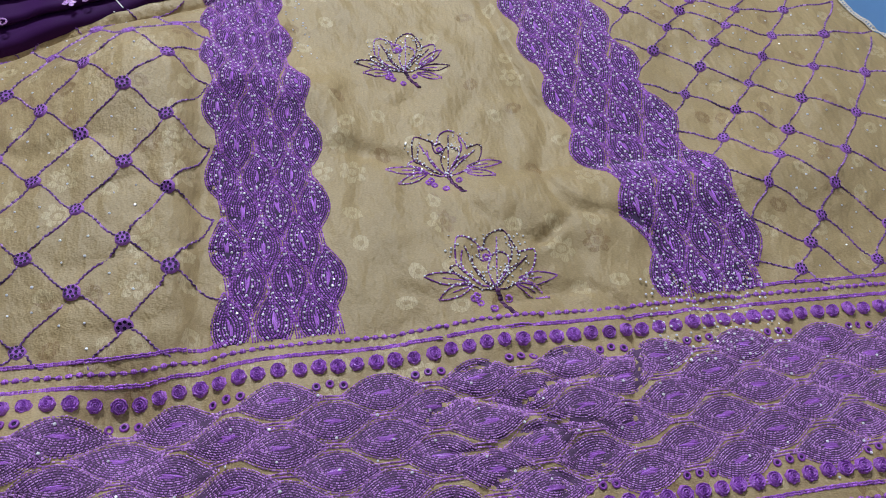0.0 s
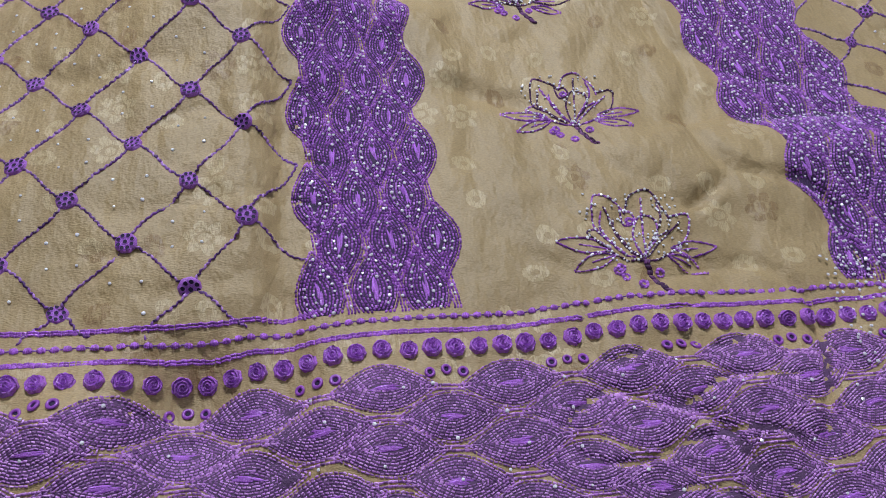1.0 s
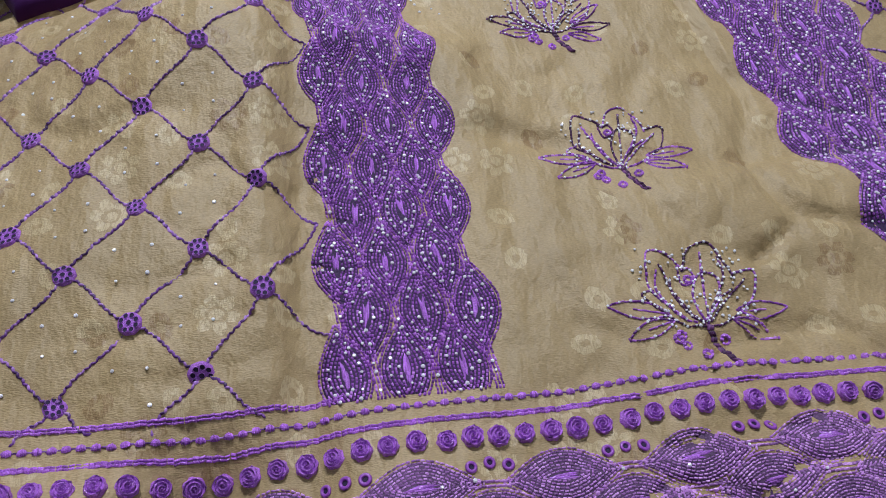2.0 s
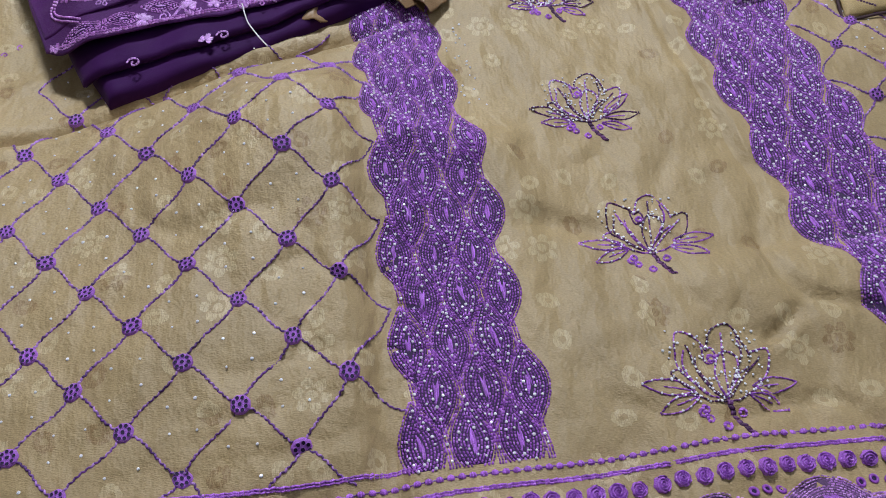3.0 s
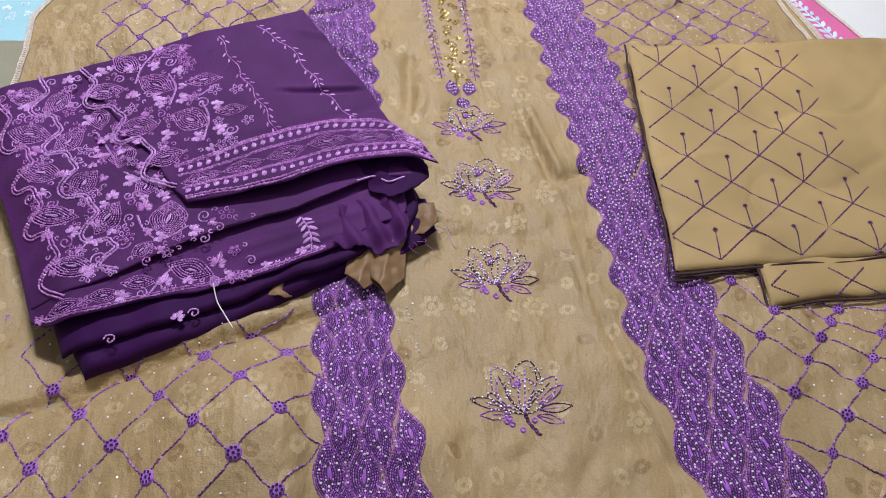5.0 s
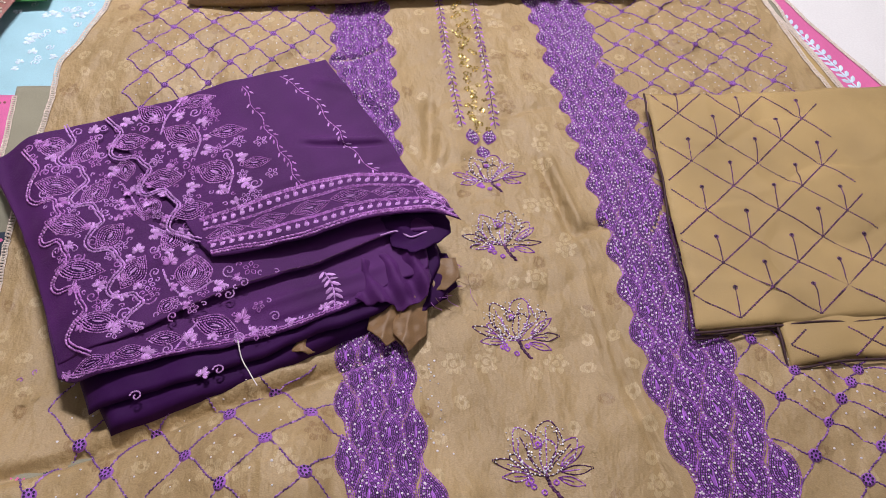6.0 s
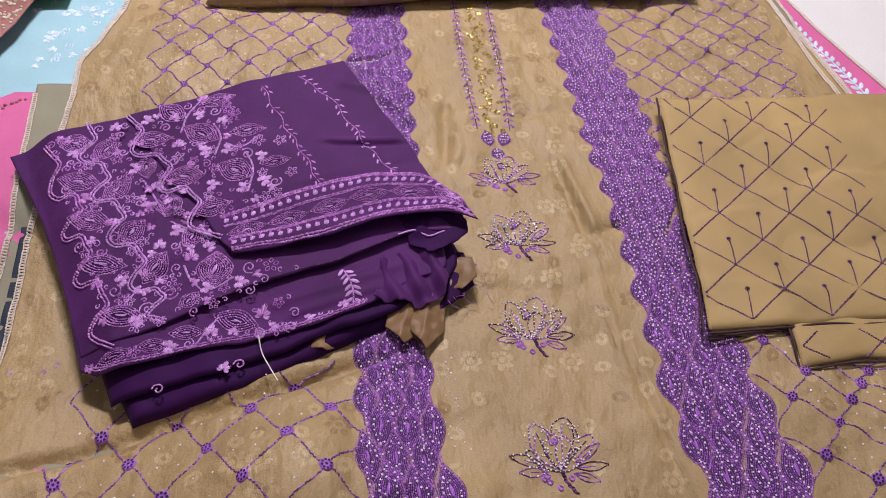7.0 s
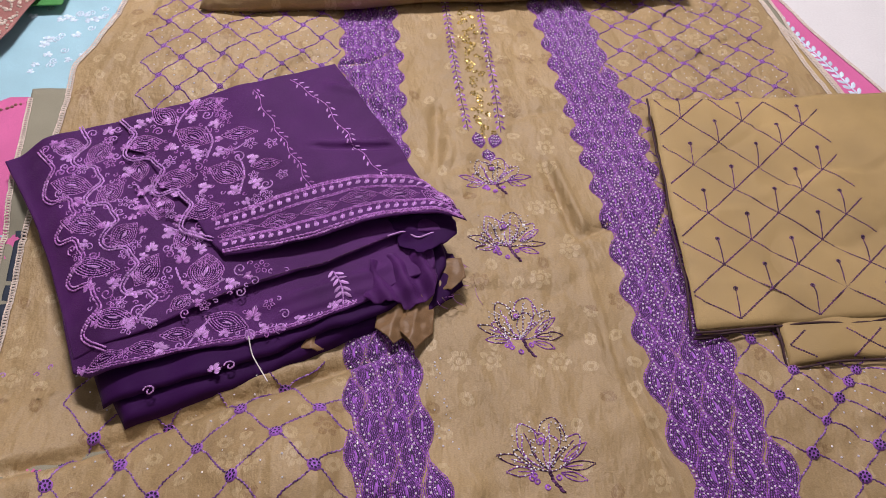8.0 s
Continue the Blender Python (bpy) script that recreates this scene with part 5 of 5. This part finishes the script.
q, ang, _ = even(LOW * 0.5 + HIGH * 0.5, 0.048)
for i in range(len(q)):
    medallion(q[i], ang[i], 0.043, 0.0175, top_z, rings=4, step=0.0023, seed=900 + i, stone_rows=False, thread=0.29).link("leaf_motif", [ORGANZA_SHADED, LILAC, LILAC_PALE, STONE], border_strip)


def tube(path, radius, sides=6):
    p = np.asarray(path, float)
    d = np.gradient(p, axis=0)
    d /= np.linalg.norm(d, axis=1, keepdims=True)
    up = np.array([0.3, 0.2, 1.0])
    a = np.cross(d, up)
    a /= np.linalg.norm(a, axis=1, keepdims=True)
    b = np.cross(d, a)
    th = np.arange(sides) * 2 * math.pi / sides
    v = p[:, None] + radius * (a[:, None] * np.cos(th)[None, :, None] + b[:, None] * np.sin(th)[None, :, None])
    return v.reshape(-1, 3), grid_faces(len(p), sides, True)


def strand(name, pts, radius, mat, parent, label=""):
    p = np.array(pts, float)
    c = np.column_stack([curve(p[:, :2], 10), np.interp(np.linspace(0, 1, 10 * (len(p) - 1) + 1), np.linspace(0, 1, len(p)), p[:, 2])])
    s = Shape()
    v, f = tube(c, radius)
    s.add(v, [f])
    return s.link(name, [mat], parent, label)


keep_place(strand("loose_thread", ((-0.272, 0.183, 0.000), (-0.268, 0.166, -0.006), (-0.260, 0.151, -0.008), (-0.252, 0.136, -0.006)), 0.0007, STRING, dup, "loose white thread"))
keep_place(strand("rolled_edge", ((-0.130, 0.286, 0.0245), (-0.112, 0.290, 0.026), (-0.098, 0.282, 0.026), (-0.082, 0.287, 0.027), (-0.074, 0.284, 0.026)), 0.0011, LILAC_PALE, dup, "pale rolled edge"))
for i in range(26):
    a = r.uniform(-1.9, 0.6)
    b = np.array([-0.074 + r.normal(0, 0.016), 0.228 + r.normal(0, 0.014)])
    l = r.uniform(0.008, 0.020)
    keep_place(strand("frayed_thread", ((*b, 0.006), (b[0] + l * .5 * math.cos(a) + r.normal(0, .003), b[1] + l * .5 * math.sin(a), 0.004), (b[0] + l * math.cos(a + .4), b[1] + l * math.sin(a + .4), -0.004)), 0.00025, BROWN if i % 2 else LILAC, dup))
# stitched edges: the rim of the band with its florets, the plain rims of the sheets above
edge_row, p = Shape(), curve([(-0.440, 0.169), (-0.419, 0.162), (-0.377, 0.167), (-0.325, 0.179), (-0.271, 0.186), (-0.211, 0.198), (-0.164, 0.214)], 20)
for o in (0.0, 0.0026):
    chain(edge_row, p + (0, o), band_z, 0.0028, 0.0017, 0.0012, slot=0, twist=0.3)
for k, q in enumerate(even(p[60:], 0.019)[0]):
    if k % 2:
        trefoil(edge_row, q + (0, 0.006), r.uniform(0, 1.5), 0.014, band_z, 1)
    else:
        for o in (-0.005, 0.005):
            chain(edge_row, spiral(q + (o, 0.006), 0.0, 0.0028, 1.1), band_z, 0.0018, 0.0013, 0.001, slot=1)
edge_row.link("stitched_edge", [LILAC, LILAC_PALE], band, "lilac stitched edge")
knob = Shape()
chain(knob, spiral((-0.272, 0.187), 1.0, 0.006, 2.2), band_z, 0.0026, 0.0026, 0.0022, slot=0)
knob.link("thread_knot", [LILAC_PALE], band, "pale knot of thread at the edge")
for front in ([(-0.330, 0.219), (-0.290, 0.2355), (-0.235, 0.2515), (-0.200, 0.2595), (-0.154, 0.2765), (-0.120, 0.289)],):
    edge_row = Shape()
    chain(edge_row, curve(front, 16), mid_z, 0.0028, 0.0012, 0.0009, slot=0, twist=0.2)
    edge_row.link("rolled_hem", [PLUM], middle, "dark rolled hem")
# small motifs that show on the folds coloured darker for shade
for c, kind in (((-0.366, 0.139), 0), ((-0.306, 0.153), 1), ((-0.290, 0.158), 0)):
    deco = Shape()
    lower_z = lambda x, y: mid_z(x, y) - 0.0145
    (trefoil(deco, c, 1.2, 0.016, lower_z, 1) if kind else chain(deco, spiral(c, 0.5, 0.006, 1.4), lower_z, 0.0024, 0.0018, 0.0012, slot=1))
    deco.link("scroll_motif", [LILAC, LILAC_PALE], lower)
# cut ends of brown silk that stick out from under the shawl
scrap = thing("fabric_scrap", "crumpled brown raw silk offcut under the folded shawl", "fabric scrap", at=(-0.11, 0.19, -0.012))
for front, back, seed, z0, fold in (([(-0.147, 0.192), (-0.129, 0.170), (-0.119, 0.178), (-0.112, 0.172)], [(-0.140, 0.225), (-0.125, 0.228), (-0.100, 0.226)], 15, 0.000, -0.126), ([(-0.122, 0.184), (-0.108, 0.161), (-0.098, 0.172), (-0.088, 0.182)], [(-0.120, 0.226), (-0.100, 0.230), (-0.082, 0.232)], 16, 0.004, -0.104),
                                    ([(-0.078, 0.228), (-0.066, 0.224), (-0.050, 0.236)], [(-0.080, 0.262), (-0.065, 0.266), (-0.052, 0.262)], 17, 0.010, -0.064), ([(-0.222, 0.176), (-0.205, 0.172), (-0.190, 0.182)], [(-0.220, 0.200), (-0.205, 0.204), (-0.190, 0.204)], 18, -0.012, -0.205)):
    ob = patch("piece", front, back, [tuple((np.array(front[0]) + back[0]) / 2)], [tuple((np.array(front[-1]) + back[-1]) / 2)], lambda x, y: z0 + 0.002 - 0.45 * np.abs(x - fold - 0.3 * (y - 0.2)) + 0.0016 * ripple(x, y, 190, seed) + 0.0012 * ripple(x, y, 420, seed + 9) + 0.10 * (y - 0.19),
               0.0012, [BROWN], scrap, nu=40, nv=40, seed=seed, wave=0.0004, edge=0.0006, cut=True)
    ob.matrix_parent_inverse = Matrix.Translation((0.11, -0.19, 0.012))


# ---- the folded trousers ----
def trouser_z(x, y):
    x, y = np.asarray(x, float), np.asarray(y, float)
    return 0.0175 + crease(x, y, (0.20, 0.30), (0.46, 0.38), 0.012, 0.0025) + crease(x, y, (0.24, 0.46), (0.42, 0.30), 0.010, -0.0022) + crease(x, y, (0.19, 0.22), (0.40, 0.19), 0.008, 0.0022) + 0.0036 * ripple(x, y, 45, 71) - 0.0022 * np.exp(-((ripple(x, y, 36, 77) / 0.09) ** 2)) + 0.0008 * ripple(x, y, 120, 72) + bump(x, y, 0.30, 0.20, 0.03, 0.02, 0.004) + crease(x, y, (0.36, 0.52), (0.31, 0.36), 0.006, 0.0015) + crease(x, y, (0.30, 0.50), (0.26, 0.38), 0.006, 0.0012)


trouser_z = tabled(trouser_z, 0.10, 0.85, 0.05, 0.62)
trousers = thing("trousers", "folded tan silk trousers with a stitched violet diamond net", "trousers")
TQ = ((0.181, 0.163), (0.480, 0.173), (0.660, 0.520), (0.218, 0.507))
upper_leg = slab("upper_layer", TQ, trouser_z, 0.0042, [PLAIN], trousers, seed=21, wave=0.0025, edge=0.003, nu=60, nv=60)
slab("under_layer", tuple((x + 0.005, y - 0.0022) for x, y in TQ), lambda x, y: trouser_z(x, y) - 0.0047, 0.0045, [PLAIN], trousers, seed=21, wave=0.0027, edge=0.003)
slab("lowest_layer", tuple((x + 0.010, y - 0.001) for x, y in TQ), lambda x, y: trouser_z(x, y) - 0.0097, 0.006, [PLAIN], trousers, seed=23, wave=0.003, edge=0.003)
UQ = ((0.272, 0.121), (0.480, 0.133), (0.480, 0.30), (0.268, 0.30))
hang_z = lambda x, y: 0.0140 + 0.0015 * ripple(x, y, 60, 75) - 0.12 * np.clip(0.150 - np.asarray(y), 0, 1) + bump(np.asarray(x), np.asarray(y), 0.31, 0.135, 0.03, 0.03, 0.005)
waist = slab("turned_up_leg", UQ, hang_z, 0.006, [PLAIN], trousers, seed=24, wave=0.004, edge=0.003)
slab("turned_up_leg", tuple((x + 0.003, y - 0.003) for x, y in UQ), lambda x, y: hang_z(x, y) - 0.0075, 0.007, [PLAIN], trousers, seed=25, wave=0.004, edge=0.003)
for q4, zs, sd in ((TQ, (-0.0022, -0.0072, -0.0125), 31), (UQ, (-0.003, -0.011), 32)):
    a, b, c, d = (np.array(p) for p in q4)
    base = trouser_z if q4 is TQ else hang_z
    for i, dz in enumerate(zs):
        rr = np.random.default_rng(sd + i)
        for p0, p1 in ((a, b), (d, a))[: 1 if i > 0 else 2]:
            t = np.linspace(0, 1, 90)[:, None]
            line = p0 + (p1 - p0) * t
            nrm = np.array([(p1 - p0)[1], -(p1 - p0)[0]]) / np.hypot(*(p1 - p0))
            line = line + nrm * (0.0030 + 0.0012 * i + 0.0012 * np.sin(14 * t + i * 2 + sd))
            z = base(line[:, 0], line[:, 1]) + dz + 0.0014 * np.sin(np.linspace(0, 17, 90) + i)
            v, f = tube(np.column_stack([line, z]), 0.0014)
            Shape().add(v, [f]).link("overlocked_edge", [EDGE_DARK], trousers, "dark overlocked edge")


def trouser_net(surf, parent, keep, seed):
    net, rr = Shape(), np.random.default_rng(seed)
    node = lambda i, j: np.array([0.24968 + 0.03709 * i - 0.04391 * j + 0.00047 * i * i + 0.00072 * i * j - 0.00064 * j * j, 0.46996 - 0.04412 * i - 0.03844 * j + 0.00087 * i * i + 0.00131 * i * j - 0.00017 * j * j])
    for i in range(-3, 9):
        for j in range(-5, 8):
            p = node(i, j)
            for q in (node(i + 1, j), node(i, j + 1)):
                t = np.linspace(0, 1, 24)[:, None]
                path = p + (q - p) * t
                ok = np.array([keep(*z) for z in path])
                if ok.sum() > 4:
                    path = path[ok]
                    chain(net, path, surf, 0.0026, 0.0022, 0.0013, slot=0, twist=0.5)
            if keep(*p) and keep(*(p + (0.0, 0.03))):
                tip = p + (0.006 + rr.normal(0, .001), 0.036)
                chain(net, curve([p, (p + tip) / 2 + (0.0006, 0), tip], 6), surf, 0.0034, 0.0015, 0.001, slot=0)
                chain(net, placed(almond(12), tip, 1.5, 0.0052, 0.0046), surf, 0.0017, 0.0016, 0.001, True, slot=0)
                stones(net, [tip], surf, 0.0026, 0.0002, 1, 1)
    return net.link("stitched_net", [PLUM, HOLE_SHADE_AND_BEAD], parent, "plum stitched diamond net with small knots", kind="stuff")


def in_trousers(x, y):
    t = (y - 0.160) / 0.353
    return 0.184 + 0.038 * t < x < 0.436 + 0.006 * max(0, (y - .40) / .1) and 0.169 < y < 0.506


trouser_net(trouser_z, upper_leg, in_trousers, 81)
trouser_net(hang_z, waist, lambda x, y: 0.268 < x < 0.47 and 0.125 < y < 0.158, 82)


# ---- the shirt's shoulder part, folded down on itself ----
yoke_z = lambda x, y: 0.033 + 0.004 * ripple(x, y, 22, 91)
yoke = slab("folded_yoke", ((-0.374, 0.692), (0.34, 0.757), (0.34, 1.05), (-0.33, 1.05)), yoke_z, 0.042, [SILK], shirt, "shoulder part of the shirt folded down", nu=70, nv=30, seed=41, wave=0.014, edge=0.020)
for x0, x1, y0 in ((-0.176, -0.094, 0.728), (0.096, 0.188, 0.750)):
    for i in range(4):
        for k in range(3):
            medallion((x0 + (k + 0.5 + (0.2 if i % 2 else -0.2)) * (x1 - x0) / 3, y0 + i * 0.021), 1.57, 0.031, 0.025, yoke_z, rings=4, seed=1200 + i * 3 + k, dense=0.7).link("medallion", [BED_SHADE, THREAD, BRIGHT, STONE], yoke)
lattice_knot = ring_mesh("pierced_knot", 0.0066, 0, 8)
for i in range(9):
    for j in range(2):
        set_on(lattice_knot, -0.345 + 0.042 * i if i < 4 else 0.04 + 0.04 * (i - 2), 0.742 + 0.03 * j + 0.02 * (i % 2) + (0.02 if i > 3 else 0), yoke_z, yoke, i, 0.6)
bpy.data.objects.remove(lattice_knot)


# ---- the other clothes of the pile ----
def pile(name, label, left, right, y0, y1, z, mat, category, seed, nx=60, ny=60, tilt=0.0):
    surf = lambda x, y: z + 0.0035 * ripple(np.asarray(x), np.asarray(y), 28, seed) + 0.0014 * ripple(np.asarray(x), np.asarray(y), 90, seed + 1) + tilt * np.asarray(x)
    loose = surf
    gap = 0.002 + 0.12 * (-0.024 - z)
    surf = tabled(lambda x, y: np.minimum(loose(x, y), shirt_z(x, y) - gap), -1.05, 1.05, -0.7, 1.3, 0.006)
    ob = thing(name, label, category, "pile of clothes")
    sheet("fabric", left, right, y0, y1, surf, [mat], ob, nx, ny)
    return ob, surf


def lace_on(ob, pts, surf, width=0.006, mat=None):
    s = Shape()
    lace_edge(s, curve(pts, 16), surf, width)
    s.link("lace_trim", [mat or LACE], ob, "cream lace edging")


def fixed(v):
    return lambda y: np.full_like(np.asarray(y, float), v)


tan2, z2 = pile("tan_garment", "tan silk garment with a cream lace edge, under the spread shirt", fixed(0.30), along([(0.30, 0.575), (0.584, 0.525), (0.772, 0.486), (1.1, 0.43)]), 0.32, 1.08, -0.026, PLAIN, "garment", 101)
lace_on(tan2, ((0.565, 0.36), (0.524, 0.584), (0.485, 0.772), (0.455, 1.0)), z2)
sage_r, z3 = pile("sage_garment", "grey-green cotton garment with lace in the pile", fixed(0.30), along([(0.30, 0.59), (0.584, 0.538), (0.772, 0.509), (1.1, 0.46)]), 0.32, 1.09, -0.036, SAGE, "garment", 103)
lace_on(sage_r, ((0.585, 0.34), (0.537, 0.584), (0.508, 0.772), (0.475, 1.0)), z3, 0.004)
pink_r, z4 = pile("pink_garment", "bright pink cotton garment with pale blue leaf embroidery", fixed(0.30), along([(0.30, 0.72), (0.60, 0.612), (0.772, 0.550), (1.1, 0.45)]), 0.32, 1.10, -0.047, PINK, "garment", 105)
lace_on(pink_r, ((0.70, 0.35), (0.611, 0.60), (0.549, 0.772), (0.47, 1.04)), z4, 0.004)
lace_on(pink_r, ((0.61, 0.36), (0.550, 0.583), (0.517, 0.772)), z4, 0.005)
vine = Shape()
v = curve([(0.65, 0.36), (0.577, 0.578), (0.528, 0.734), (0.46, 0.98)], 30)
chain(vine, v, z4, 0.003, 0.0022, 0.0012)
q, ang, _ = even(v, 0.013)
for k in (-1, 1):
    stamp(vine, STITCH_V, STITCH_F, q + np.stack([-np.sin(ang), np.cos(ang)], -1) * 0.006 * k, ang + k * 0.7, (0.015, 0.0062, 0.002), z4, 0.0003, 0, tilt=0.1)
vine.link("leaf_vine", [ICE], pink_r, "ice-blue stitched leaf vine")
blue_r, z5 = pile("blue_garment", "mid-blue cotton garment under the spread shirt", fixed(0.25), fixed(0.86), -0.5, 0.30, -0.045, DENIM, "garment", 107)

sky_ob, z6 = pile("pale_blue_garment", "pale blue organza garment with tone-on-tone leaf embroidery", along([(0.3, -0.80), (0.62, -0.74), (1.1, -0.60)]), along([(0.3, -0.40), (1.1, -0.40)]), 0.34, 1.05, -0.052, SKY, "garment", 109)
spr, rr = Shape(), np.random.default_rng(7)
for i in range(34):
    c = (rr.uniform(-0.62, -0.49), rr.uniform(0.60, 0.86))
    trefoil(spr, c, rr.uniform(0, 6), rr.uniform(0.012, 0.020), z6, 0)
    chain(spr, spiral((c[0] + 0.02, c[1] + 0.012), rr.uniform(0, 6), 0.006), z6, 0.0024, 0.002, 0.0012)
spr.link("leaf_embroidery", [ICE], sky_ob, "pale stitched leaves", kind="stuff")
denim_ob, z7 = pile("blue_garment", "blue cotton garment edge beside the shirt", along([(0.55, -0.54), (0.638, -0.515), (0.769, -0.490), (0.95, -0.44)]), fixed(-0.36), 0.60, 0.98, -0.034, DENIM, "garment", 111)
pink_l, z8 = pile("pink_garment", "pink cotton garment with beaded edge in the pile", along([(0.0, -0.80), (0.5, -0.74), (0.585, -0.60)]), fixed(-0.45), -0.1, 0.582, -0.046, PINK, "garment", 113)
bead, q = Shape(), even(curve([(-0.72, 0.47), (-0.605, 0.560), (-0.567, 0.574)], 16), 0.006)[0]
stones(bead, q + rr.normal(0, 0.0012, q.shape), z8, 0.0042, 0.0003)
bead.link("bead_row", [ROSE], pink_l, "row of rose beads", kind="stuff")
sage_l, z9 = pile("sage_garment", "grey-green cotton garment with cream lace in the pile", along([(0.0, -0.595), (0.367, -0.561), (0.59, -0.577)]), along([(0.0, -0.40), (0.7, -0.40)]), -0.1, 0.590, -0.0385, SAGE, "garment", 115)
lace_on(sage_l, ((-0.592, 0.02), (-0.566, 0.30), (-0.563, 0.40), (-0.575, 0.572)), z9, 0.006)
navy_l, z10 = pile("navy_garment", "dark navy cotton edge beside the lace", along([(0.0, -0.570), (0.25, -0.553), (0.38, -0.551)]), fixed(-0.42), -0.1, 0.365, -0.033, NAVY, "garment", 117)
rose_ob, z11 = pile("beaded_garment", "dusty rose net garment covered in beads", fixed(-0.95), along([(0.62, -0.66), (0.70, -0.625), (0.80, -0.600), (1.0, -0.58)]), 0.64, 1.0, -0.030, ROSE, "garment", 119)
bead = Shape()
q = np.stack([rr.uniform(-0.74, -0.605, 420), rr.uniform(0.66, 0.86, 420)], -1)
q = q[q[:, 0] < np.interp(q[:, 1], [0.62, 0.70, 0.80, 1.0], [-0.665, -0.63, -0.605, -0.585])]
stones(bead, q, z11, 0.0048, 0.0002)
bead.link("beads", [LACE], rose_ob, "cream beads", kind="stuff")
green_ob, z12 = pile("green_garment", "bright green cotton garment behind the beaded one", fixed(-0.9), along([(0.76, -0.575), (1.0, -0.555)]), 0.765, 1.0, -0.036, GREEN, "garment", 121)
